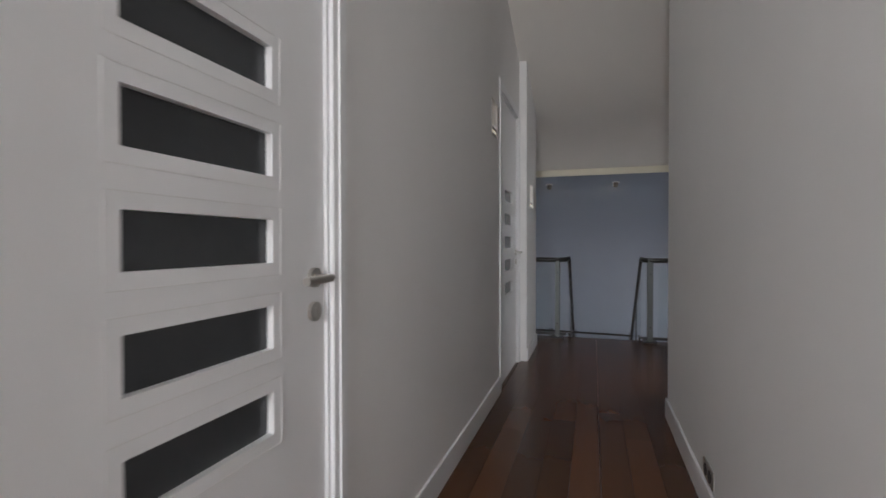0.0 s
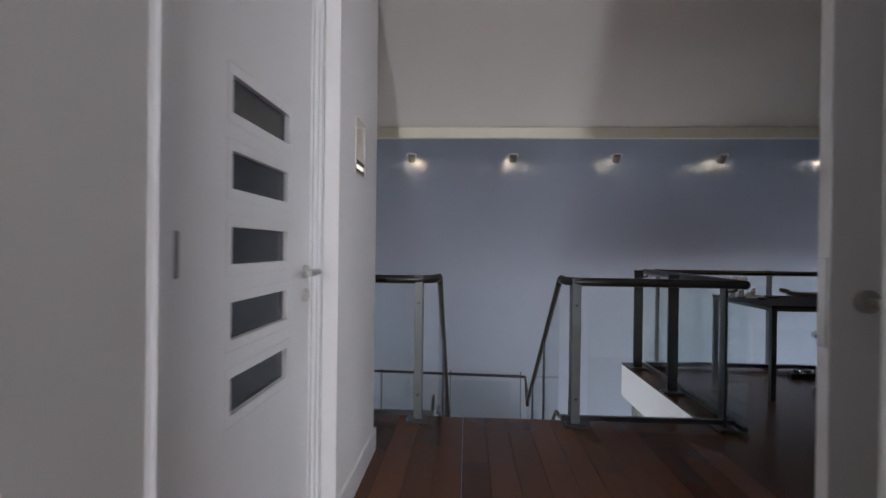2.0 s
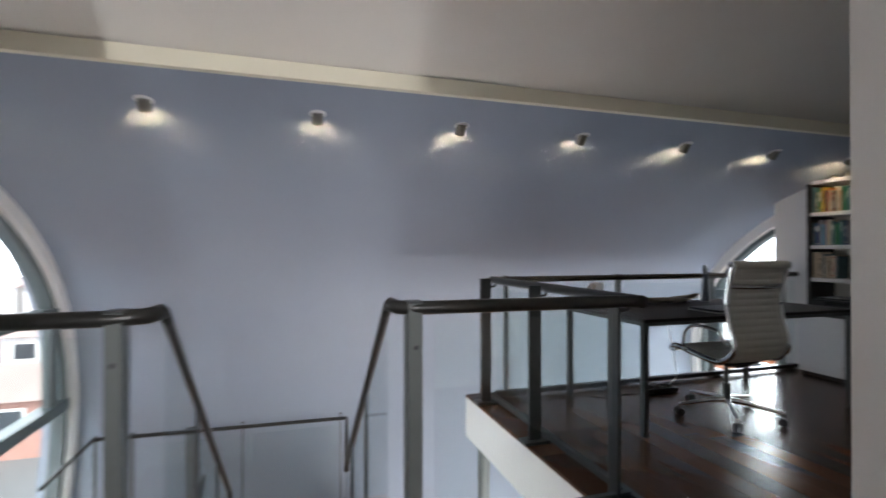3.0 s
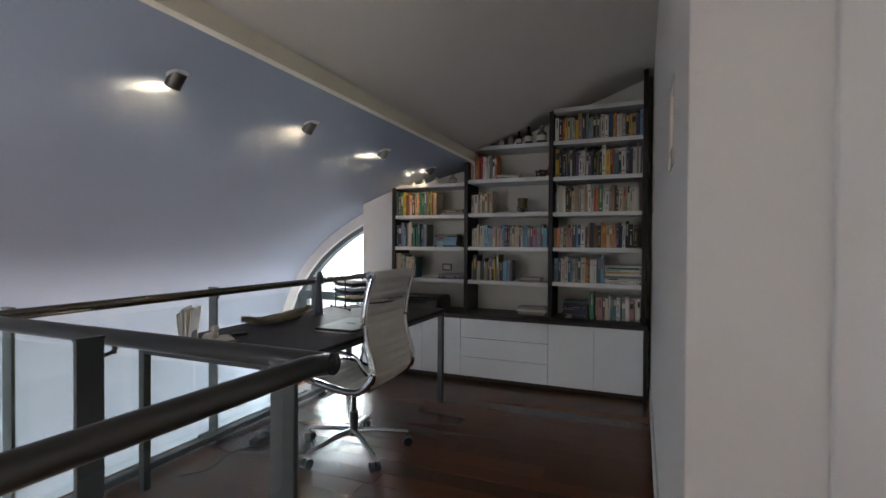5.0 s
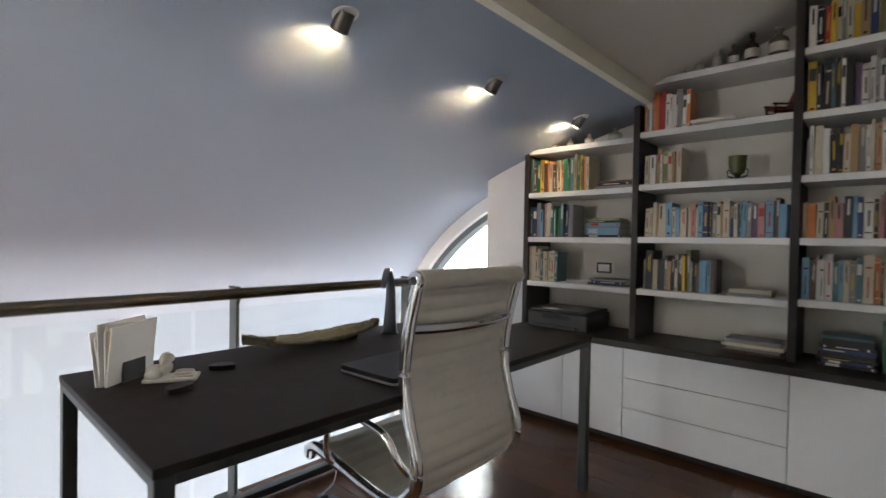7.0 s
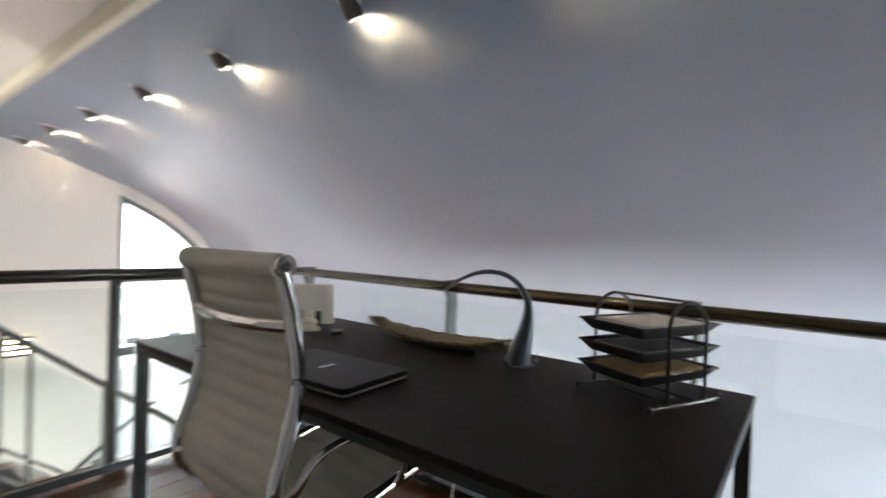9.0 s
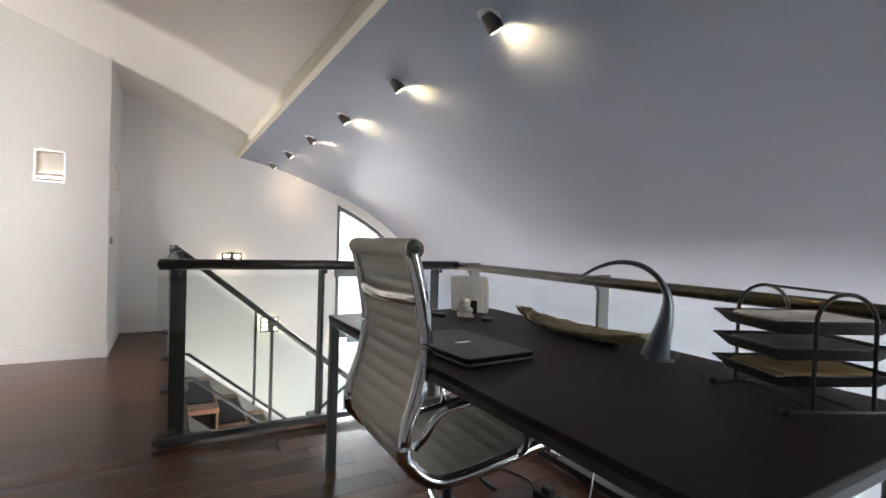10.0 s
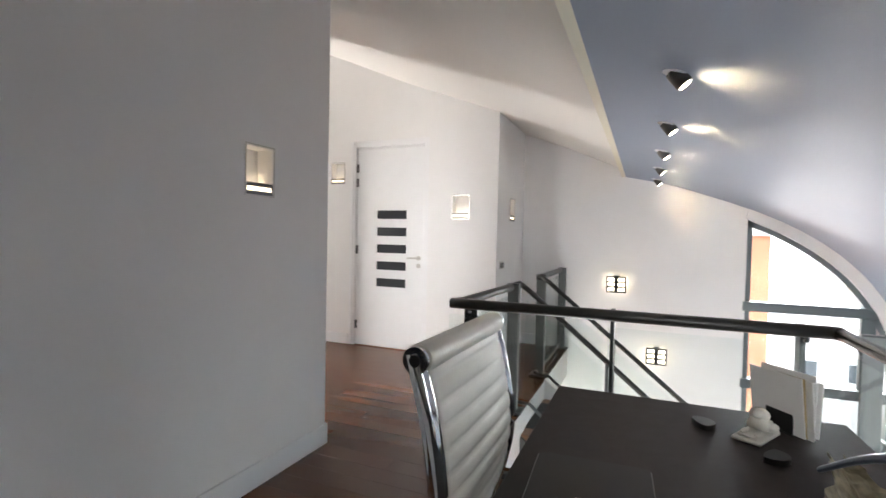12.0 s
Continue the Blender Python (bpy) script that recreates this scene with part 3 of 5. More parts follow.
# ---- stairs and balustrades ----
YN, RISE, GOING, NSTEP = 6.34, 0.187, 0.232, 7
LAND = -RISE * NSTEP
stair = thing("staircase", "wooden staircase with charcoal carpet runner and open sides", "stairs", 0.58, YN, LAND)
for k in range(1, NSTEP):
    y0, z = YN + (k - 1) * GOING, -k * RISE
    t = part("tread", B(0.13, 1.05, y0 - 0.02, y0 + GOING, z - 0.04, z, bevel=0.006), STEPWOOD, stair, wc=True)
    part("riser", B(0.15, 1.03, y0 + GOING - 0.018, y0 + GOING - 0.002, z - RISE, z - 0.04), STEPWOOD, stair, wc=True)
    part("runner", B(0.28, 0.90, y0 - 0.024, y0 + GOING - 0.02, z + 0.001, z + 0.009, bevel=0.003), RUNNER, stair, "charcoal carpet strip", wc=True)
for x0, x1, drop, deep, paint, say in ((0.10, 0.13, 0.0, 0.29, WHITE, "white painted stringer"), (1.05, 1.08, 0.19, 0.23, STEEL, "dark steel stringer")):
    bm = bmesh.new()
    ends = [(YN, -drop), (YN + NSTEP * GOING, LAND - drop), (YN + NSTEP * GOING, LAND - drop - deep), (YN, -drop - deep)]
    a, b = [[bm.verts.new((x, y, z)) for y, z in ends] for x in (x0, x1)]
    bm.faces.new(a)
    bm.faces.new(b[::-1])
    for k in range(4):
        bm.faces.new((a[k], a[(k + 1) % 4], b[(k + 1) % 4], b[k]))
    part("stringer", bm, paint, stair, say, wc=True)
# Added, unseen panel: stops the lower lamp's glow showing between the treads.
bm = bmesh.new()
ends = [(YN, -0.24), (YN + (NSTEP - 1) * GOING, LAND - 0.05), (YN + (NSTEP - 1) * GOING, LAND - 0.09), (YN, -0.28)]
a, b = [[bm.verts.new((x, y, z)) for y, z in ends] for x in (0.135, 1.045)]
bm.faces.new(a)
bm.faces.new(b[::-1])
for k in range(4):
    bm.faces.new((a[k], a[(k + 1) % 4], b[(k + 1) % 4], b[k]))
part("light_stop", bm, WHITE, stair, "added white panel blocking light from below the treads", wc=True)
landing = thing("stair_landing", "wooden half landing below the vault", "landing", 0.2, 8.6, LAND)
part("deck", B(-1.0, 1.25, YN + NSTEP * GOING - GOING, 9.25, LAND - 0.06, LAND, bevel=0.005), STEPWOOD, landing, wc=True)
part("base", B(-1.0, 1.25, YN + NSTEP * GOING - GOING + 0.02, 9.2, LAND - 0.25, LAND - 0.06), WHITE, landing, wc=True)


flight = thing("lower_stair_flight", "lower wooden stair flight with charcoal carpet strip", "stairs", -0.5, 7.2, LOW)
for k in range(1, 8):
    y1, z = 8.0 - (k - 1) * GOING, LAND - k * 0.18
    part("tread", B(-0.98, 0.0, y1 - GOING, y1 + 0.02, z - 0.04, z, bevel=0.006), STEPWOOD, flight, wc=True)
    part("riser", B(-0.96, -0.02, y1 + 0.002, y1 + 0.016, z, z + 0.14), STEPWOOD, flight, wc=True)
    part("runner", B(-0.80, -0.18, y1 - GOING + 0.02, y1 + 0.002, z + 0.001, z + 0.009, bevel=0.003), RUNNER, flight, "charcoal carpet strip", wc=True)
bm = bmesh.new()
a, b = [[bm.verts.new((x, y, z)) for y, z in ((8.02, LAND), (8.02, LAND - 0.3), (8.0 - 7 * GOING, LOW), (8.0 - 7 * GOING, LOW + 0.24))] for x in (0.0, 0.03)]
bm.faces.new(a)
bm.faces.new(b[::-1])
for k in range(4):
    bm.faces.new((a[k], a[(k + 1) % 4], b[(k + 1) % 4], b[k]))
part("stringer", bm, WHITE, flight, "white painted stringer", wc=True)
part("handrail", sweep(bmesh.new(), [(0.02, 8.05, LAND + 0.92), (0.02, 7.98, LAND + 0.90), (0.02, 6.5, LAND + 0.90 - 1.48 * 0.776), (0.02, 6.42, LAND + 0.90 - 1.48 * 0.776)], 0.018, 12), DARKRAIL, flight, "dark round handrail", smooth=True, wc=True)
part("bottom_rail", sweep(bmesh.new(), [(0.02, 8.0, LAND + 0.1), (0.02, 6.5, LAND + 0.1 - 1.5 * 0.776)], 0.013, 8), STEEL, flight, wc=True)
for y in (7.9, 7.2, 6.6):
    zz = LAND + 0.90 - (7.98 - y) * 0.776
    part("slim_post", B(0.012, 0.028, y - 0.012, y + 0.012, zz - 1.05, zz), STEEL, flight, wc=True)


def handrail(bm, pts, r=0.029):
    return sweep(bm, pts, r, 14)


def post(parent, x, y, z0, z1, along, w=0.075, t=0.05, name="post", mat=None):
    """A flat steel upright on a base plate; along is the axis of its width."""
    dx, dy = (w / 2, t / 2) if along == "x" else (t / 2, w / 2)
    p = part(name, B(x - dx, x + dx, y - dy, y + dy, z0 + 0.012, z1, bevel=0.002), mat or LITSTEEL, parent, wc=True)
    part("base_plate", B(x - dx - 0.045, x + dx + 0.045, y - dy - 0.045, y + dy + 0.045, z0, z0 + 0.018, bevel=0.004), STEEL, p, wc=True)
    part("cap", B(x - dx - 0.002, x + dx + 0.002, y - dy - 0.002, y + dy + 0.002, z1 - 0.002, z1 + 0.006), STEEL, p, wc=True)


def pane(parent, bm):
    return part("glass_panel", bm, CLEAR, parent, "clear glass panel", wc=True)


YF, HR = 6.25, 0.955              # front line of the balustrade, handrail height
XB, YB = 2.14, 7.95              # study corner lines

left = thing("balustrade", "steel and glass balustrade with dark round handrail", "balustrade", -0.6, YF, 0, group="balustrades")
part("handrail", handrail(bmesh.new(), [(XS + 0.03, YF, HR), (0.03, YF, HR), (0.13, YF + 0.012, HR + 0.004), (0.17, YF + 0.05, HR + 0.015)]), DARKRAIL, left, smooth=True, wc=True)
post(left, 0.035, YF + 0.02, 0, HR + 0.022, "y", 0.085, 0.055)
post(left, XS + 0.10, YF + 0.02, 0, HR + 0.022, "y", 0.085, 0.05)
pane(left, B(XS + 0.16, -0.02, YF - 0.005, YF + 0.005, 0.07, HR - 0.06))
part("bottom_rail", B(XS + 0.02, 0.14, YF - 0.014, YF + 0.014, 0.035, 0.065), STEEL, left, wc=True)

right = thing("balustrade", "steel and glass balustrade with dark round handrail", "balustrade", 1.6, YF, 0, group="balustrades")
part("handrail", handrail(bmesh.new(), [(0.99, YF + 0.05, HR + 0.015), (1.02, YF + 0.012, HR + 0.004), (1.10, YF, HR), (XB - 0.05, YF - 0.03, HR), (XB, YF - 0.06, HR)]), DARKRAIL, right, smooth=True, wc=True)
post(right, 1.085, YF + 0.02, 0, HR + 0.022, "y", 0.085, 0.06)
pane(right, B(1.17, XB - 0.05, YF - 0.005, YF + 0.005, 0.07, HR - 0.06))
part("bottom_rail", B(1.00, XB - 0.02, YF - 0.014, YF + 0.014, 0.035, 0.065), STEEL, right, wc=True)

side = thing("balustrade", "steel and glass balustrade beside the study floor", "balustrade", XB, 7.2, 0, group="balustrades")
part("handrail", handrail(bmesh.new(), [(XB, YF - 0.075, HR), (XB, YF + 0.02, HR), (XB, YB - 0.03, HR), (XB + 0.006, YB - 0.006, HR), (XB + 0.03, YB, HR)]), DARKRAIL, side, smooth=True, wc=True)
# Side posts take the darker steel: their backlit shade is in the colour.
for y, wx, wy in ((6.265, 0.016, 0.078), (7.04, 0.085, 0.018), (7.84, 0.085, 0.022)):
    post(side, XB - 0.09, y, 0, HR + 0.012, "y", wy, wx, mat=STEEL)
    bm = rod(bmesh.new(), (XB - 0.07, y + 0.004, HR - 0.055), (XB - 0.012, y + 0.004, HR - 0.045), 0.007, 10)
    rod(bm, (XB - 0.012, y + 0.004, HR - 0.05), (XB - 0.004, y + 0.004, HR - 0.02), 0.009, 10)
    part("rail_bracket", bm, STEEL, side, "short steel rail bracket", wc=True)
for y0, y1 in ((6.17, 7.0), (7.02, 7.93)):
    pane(side, B(XB + 0.004, XB + 0.014, y0, y1, 0.05, HR - 0.06))
part("bottom_rail", B(XB - 0.016, XB + 0.018, 6.16, 7.93, 0.018, 0.05), STEEL, side, wc=True)

back = thing("balustrade", "long steel and glass balustrade behind the desk", "balustrade", 3.8, YB, 0, group="balustrades")
part("handrail", handrail(bmesh.new(), [(XB + 0.03, YB, HR), (5.50, YB, HR)], 0.025), RAILMETAL, back, smooth=True, wc=True)
for x in (2.30, 3.40, 4.46, 5.38):
    post(back, x, YB + 0.06, 0, HR + 0.022, "y", 0.07, 0.016, mat=LITSTEEL)
    bm = rod(bmesh.new(), (x, YB + 0.03, HR - 0.05), (x, YB, HR - 0.01), 0.008, 8)
    part("bracket", bm, STEEL, back, wc=True)
for x0, x1 in ((2.20, 3.19), (3.21, 4.36), (4.38, 5.46)):
    pane(back, B(x0, x1, YB - 0.012, YB - 0.002, 0.06, HR - 0.06))
part("bottom_rail", B(2.18, 5.48, YB - 0.035, YB + 0.012, 0.018, 0.052), STEEL, back, wc=True)

# clamps that hold the front glass
for owner, x in ((left, 0.035), (right, 1.085)):
    for z in (0.18, 0.80):
        part("glass_clamp", rod(bmesh.new(), (x, YF, z), (x, YF - 0.03, z), 0.010, 12), STEEL, owner, "small dark glass clamp", wc=True)
column = thing("steel_column", "grey steel column under the study floor", "column", 2.12, 8.05, LOW)
part("shaft", rod(bmesh.new(), (2.12, 8.05, LOW + 0.01), (2.12, 8.05, -0.345), 0.05, 20), LITSTEEL, column, wc=True)
part("foot_plate", B(2.02, 2.22, 7.95, 8.15, LOW, LOW + 0.012), LITSTEEL, column, wc=True)

SL = 0.82                          # slope of the stair rails
for x, YE in ((0.17, 8.16), (0.99, 7.95)):
    st = thing("stair_balustrade", "sloping steel and glass stair balustrade", "balustrade", x, 7.2, LAND, group="stair balustrades")
    z_end = HR + 0.015 - SL * (YE - YF - 0.05)
    part("handrail", handrail(bmesh.new(), [(x, YF + 0.05, HR + 0.015), (x, YF + 0.12, HR - 0.035), (x, YE - 0.02, z_end + 0.01), (x, YE, z_end - 0.02), (x, YE + 0.004, z_end - (0.16 if x < 0.5 else 0.05))], 0.02), DARKRAIL, st, smooth=True, wc=True)
    bm = bmesh.new()
    z0 = HR - 0.08
    ys = (6.34, 8.02)
    a, b = [[bm.verts.new((x + e, y, z)) for y, z in ((ys[0], z0 - 0.02), (ys[1], z0 - SL * (ys[1] - ys[0])), (ys[1], z0 - SL * (ys[1] - ys[0]) - 0.78), (ys[0], 0.06))] for e in (-0.005, 0.005)]
    bm.faces.new(a)
    bm.faces.new(b[::-1])
    for k in range(4):
        bm.faces.new((a[k], a[(k + 1) % 4], b[(k + 1) % 4], b[k]))
    pane(st, bm)
    part("bottom_rail", sweep(bmesh.new(), [(x, YF + 0.02, 0.05), (x, YF + 0.14, 0.04), (x, ys[1] + 0.02, 0.04 - SL * (ys[1] - YF - 0.10))], 0.014, 8), STEEL, st, wc=True)
    for y in (6.95, 7.6):
        zz = HR - SL * (y - YF - 0.06)
        part("slim_post", B(x - 0.008, x + 0.008, y - 0.012, y + 0.012, zz - 0.92, zz + 0.01), STEEL, st, wc=True)

low = thing("landing_balustrade", "slim steel rail round the half landing", "balustrade", 0.1, 9.2, LAND)
zl = -0.47
part("handrail", handrail(bmesh.new(), [(-1.27, 8.85, zl - 0.2), (-1.03, 9.2, zl + 0.03), (1.10, 9.2, zl), (1.12, 9.17, zl), (0.99, 7.96, z_end - 0.04)], 0.018), DARKRAIL, low, smooth=True, wc=True)
for x, w in ((-1.02, 0.03), (-0.74, 0.025), (-0.28, 0.08), (0.16, 0.014), (1.06, 0.014)):
    post(low, x, 9.21, LAND, zl + 0.05, "x", w, 0.02)
pane(low, B(-0.70, -0.33, 9.19, 9.198, LAND + 0.08, zl - 0.06))
pane(low, B(-0.22, 1.04, 9.19, 9.198, LAND + 0.08, zl - 0.06))

# ---- floorboards, running along the corridor ----
breaks = [(XS, XL, YC, 6.34), (XL, XR, -3.5, 6.34), (XR, 1.98, 3.70, 6.34), (1.98, 2.17, 3.70, 8.10), (2.17, XE, YS, 8.10)]
floor = thing("floor", "dark polished merbau plank floor", "floor", 2.0, 6.0, 0, kind="structure")
rnd = random.Random(5)
for bx0, bx1, by0, by1 in breaks:
    cols = max(1, round((bx1 - bx0) / 0.14))
    wd = (bx1 - bx0) / cols
    for c in range(cols):
        y = by0
        first = True
        while y < by1 - 0.01:
            ln = rnd.uniform(0.5, 1.9) if first else rnd.uniform(1.3, 2.2)
            y2 = by1 if by1 - y - ln < 0.35 else y + ln
            first = False
            x0 = bx0 + c * wd
            cx, cy = x0 + wd / 2, (y + y2) / 2
            ob = mesh_object("plank", B(-wd / 2 + 0.0008, wd / 2 - 0.0008, -(y2 - y) / 2 + 0.0008, (y2 - y) / 2 - 0.0008, -0.02, -0.0005 * rnd.random()), PLANK)
            ob.parent = floor
            ob.location = (cx - 2.0, cy - 6.0, 0)
            y = y2

# ---- lit wall niches ----
def niche(x, y, z0, z1, rz, label):
    """A recess 0.19 wide with a thin frame and a lamp strip; local +y looks out of the wall."""
    h = z1 - z0
    n = thing("niche_light", label, "wall light", x, y, z0, rz, group="niche lights")
    w = 0.19 / 2
    bm = bmesh.new()
    box(bm, -w, w, -0.112, -0.105, 0, h)
    box(bm, -w, -w + 0.004, -0.105, 0.0, 0, h)
    box(bm, w - 0.004, w, -0.105, 0.0, 0, h)
    box(bm, -w, w, -0.105, 0.0, h - 0.004, h)
    part("recess", bm, WHITE, n)
    bm = bmesh.new()
    t = 0.007
    box(bm, -w - t, -w, -0.001, 0.004, -t, h + t)
    box(bm, w, w + t, -0.001, 0.004, -t, h + t)
    box(bm, -w, w, -0.001, 0.004, h, h + t)
    box(bm, -w, w, -0.001, 0.004, -t, 0)
    part("rim", bm, BRUSHED, n, "thin grey rim")
    cover = bmesh.new()
    box(cover, -w, w, -0.105, 0.0, 0.0, 0.020)
    box(cover, -w, w, -0.060, 0.0, 0.042, 0.062)
    box(cover, -w, -w + 0.008, -0.060, 0.0, 0.020, 0.042)
    box(cover, w - 0.008, w, -0.060, 0.0, 0.020, 0.042)
    part("lamp_cover", cover, HINGE, n, "grey metal lamp cover with a slot")
    part("slot_glass", B(-w + 0.008, w - 0.008, -0.020, -0.006, 0.020, 0.042), SLOTGLOW, n, "glowing slot")
    part("lamp_strip", B(-w + 0.006, w - 0.006, -0.098, -0.064, 0.028, 0.044), WARM, n, "glowing warm lamp strip")
    return n


niche(XL, 3.70, *NICHE_HIGH, -90, "lit recessed niche in the white wall before the door")
niche(XL2, 5.335, *NICHE_Z, -90, "lit recessed niche in the white wall past the door")
niche(-0.775, YC, *NICHE_Z, 0, "lit recessed niche beside the stairwell")
niche(2.745, YS, *NICHE_Z, 0, "lit recessed niche in the study wall")
niche(5.095, YS, *NICHE_Z, 0, "lit recessed niche near the bookshelves")


# ---- spotlights along the vault ----
VAULT_AT = 1.998


def spotlight(x):
    s = thing("spotlight", "brushed steel tilting spotlight in the blue vault, lit", "spotlight", x, 7.27, VAULT_AT, group="vault spotlights")
    tilt = pose(0, 0, 0, -16)
    bm = lathe(bmesh.new(), [(0.048, 0.0), (0.048, -0.004), (0.042, -0.007), (0.03, -0.007)], seg=24)
    bmesh.ops.transform(bm, matrix=tilt, verts=bm.verts)
    part("rose", bm, GLOSSWHITE, s, "white round ceiling rose", smooth=False)
    a, d = Vector((0, 0.0, -0.004)), Vector((0, 0.62, -0.78)).normalized()
    bm = bmesh.new()
    rod(bm, a - d * 0.012, a + d * 0.058, 0.032, 20, 0.034)
    rod(bm, a + d * 0.058, a + d * 0.063, 0.034, 20, 0.029)
    autosmooth(part("head", bm, SPOTMETAL, s))
    part("bulb", rod(bmesh.new(), a + d * 0.0628, a + d * 0.0640, 0.024, 16), SPOTGLOW, s, "glowing bulb face")
    lamp("spot_beam", "SPOT", look((x, 7.27 + d[1] * 0.075, VAULT_AT - 0.004 + d[2] * 0.075), (x, 7.27 + 0.56, VAULT_AT - 0.23)), SPOT_W, (1.0, 0.70, 0.38), cone=radians(120), blend=0.55, radius=0.02)


for k in range(8):
    spotlight(-1.05 + 0.9 * k)


# ---- sconces, switch, socket ----
def sconce(y, z):
    s = thing("wall_sconce", "dark metal wall lamp with six lit opal squares", "wall lamp", XS, y, z, group="stair sconces")
    part("back_plate", B(0, 0.012, -0.04, 0.04, -0.10, 0.10), STEEL, s)
    bm = bmesh.new()
    for yy in (-0.10, -0.012, 0.012, 0.10):
        box(bm, 0.055, 0.07, yy - 0.011, yy + 0.011, -0.085, 0.085)
    for zz in (-0.085, -0.0283, 0.0283, 0.085):
        box(bm, 0.055, 0.07, -0.107, 0.107, zz - 0.010, zz + 0.010)
    box(bm, 0.012, 0.055, -0.012, 0.012, -0.02, 0.02)
    part("grid", bm, STEEL, s)
    for yy in (-0.056, 0.056):
        for zz in (-0.0567, 0, 0.0567):
            part("opal_glass", B(0.035, 0.058, yy - 0.034, yy + 0.034, zz - 0.021, zz + 0.021, bevel=0.004), SCONCEGLOW, s, "lit opal glass square")


sconce(6.88, 0.81)
sconce(7.33, 0.018)

sw = thing("light_switch", "grey two-gang light switch on the white wall", "light switch", -0.36, YC, 1.03)
part("plate", B(-0.075, 0.075, 0, 0.008, -0.04, 0.04, bevel=0.003), BRUSHED, sw)
for xx in (-0.035, 0.035):
    part("rocker", B(xx - 0.028, xx + 0.028, 0.008, 0.012, -0.028, 0.028, bevel=0.002), HINGE, sw)
so = thing("wall_socket", "steel double wall socket with black inserts near the skirting", "socket", XR, 2.50, 0.185)
part("plate", B(-0.009, 0, -0.08, 0.08, -0.04, 0.04, bevel=0.003), BRUSHED, so)
for yy in (-0.037, 0.037):
    part("insert", rod(bmesh.new(), (-0.0115, yy, 0), (-0.009, yy, 0), 0.026, 20), BLACKPLASTIC, so, "black round insert")


# ---- low cabinets, worktop, shelving ----
CF, CT, WT = 5.29, 0.58, 0.62       # cabinet front, carcass top, worktop top
cab_lines = [(5.40, 6.17, "doors"), (6.17, 6.985, "drawers"), (6.985, 7.78, "doors")]
for y0, y1, what in cab_lines:
    c = thing("cabinet", "low white cabinet with " + ("three wide drawers" if what == "drawers" else "two plain doors"), "cabinet", CF, (y0 + y1) / 2, 0, group="low cabinets")
    part("body", B(CF + 0.022, XE, y0 + 0.001, y1 - 0.001, 0.04, CT), CABWHITE, c, wc=True)
    part("plinth", B(CF + 0.05, XE, y0 + 0.001, y1 - 0.001, 0.0, 0.04), BLACKWOOD, c, "dark recessed plinth", wc=True)
    if what == "drawers":
        for k in range(3):
            part("drawer_front", B(CF, CF + 0.02, y0 + 0.002, y1 - 0.002, 0.045 + k * 0.18, 0.045 + k * 0.18 + 0.176, bevel=0.0015), CABWHITE, c, wc=True)
    else:
        ym = (y0 + y1) / 2
        for a, b in ((y0, ym), (ym, y1)):
            part("cabinet_door", B(CF, CF + 0.02, a + 0.002, b - 0.002, 0.045, CT - 0.002, bevel=0.0015), CABWHITE, c, wc=True)
cs = thing("cabinet_end_panel", "black-brown end panel beside the low cabinets", "panel", CF, 5.385, 0)
part("board", B(CF - 0.01, XE, 5.365, 5.398, 0, CT, bevel=0.002), BLACKWOOD, cs, wc=True)
wt = thing("worktop", "black-brown continuous worktop on the low cabinets", "worktop", CF, 6.6, CT)
part("board", B(CF + 0.002, XE, 5.367, 7.79, CT + 0.001, WT, bevel=0.003), BLACKWOOD, wt, wc=True)
part("front_edge", B(CF - 0.012, CF + 0.001, 5.365, 7.79, CT + 0.001, WT, bevel=0.002), BLACKWOOD, wt, wc=True)
part("end_edge", B(CF + 0.002, XE, 5.355, 5.366, CT + 0.001, WT, bevel=0.002), BLACKWOOD, wt, wc=True)

BAYS = {"A": (6.985, 7.785), "B": (6.18, 6.985), "C": (5.385, 6.18)}
LEVELS = {"A": (0.93, 1.245, 1.56, 1.87), "B": (0.93, 1.25, 1.57, 1.89, 2.20), "C": (0.94, 1.25, 1.565, 1.88, 2.20, 2.49)}
SF = 5.42
unit = thing("bookcase", "stepped bookcase with black-brown uprights and white shelves", "bookcase", SF, 6.6, WT)
for y, top in ((7.77, 1.885), (6.985, 2.215), (6.18, 2.51), (5.40, 2.74)):
    part("upright", B(SF, XE, y - 0.019, y + 0.019, WT, top, bevel=0.002), BLACKWOOD, unit, "black-brown upright", wc=True)
for bay, zs in LEVELS.items():
    y0, y1 = BAYS[bay]
    for z in zs:
        part("shelf", B(SF + 0.004, XE, y0 + 0.02, y1 - 0.02, z - 0.036, z, bevel=0.002), SHELFWHITE, unit, "white shelf board", wc=True)


# ---- books ----
def cover_mesh(name, mat):
    bm = bmesh.new()
    box(bm, 0, 1, 0, 0.07, 0, 1)
    box(bm, 0, 1, 0.93, 1, 0, 1)
    box(bm, 0, 0.03, 0.07, 0.93, 0, 1)
    bmesh.ops.recalc_face_normals(bm, faces=bm.faces)
    me = bpy.data.meshes.new(name)
    bm.to_mesh(me)
    bm.free()
    me.materials.append(mat)
    return me


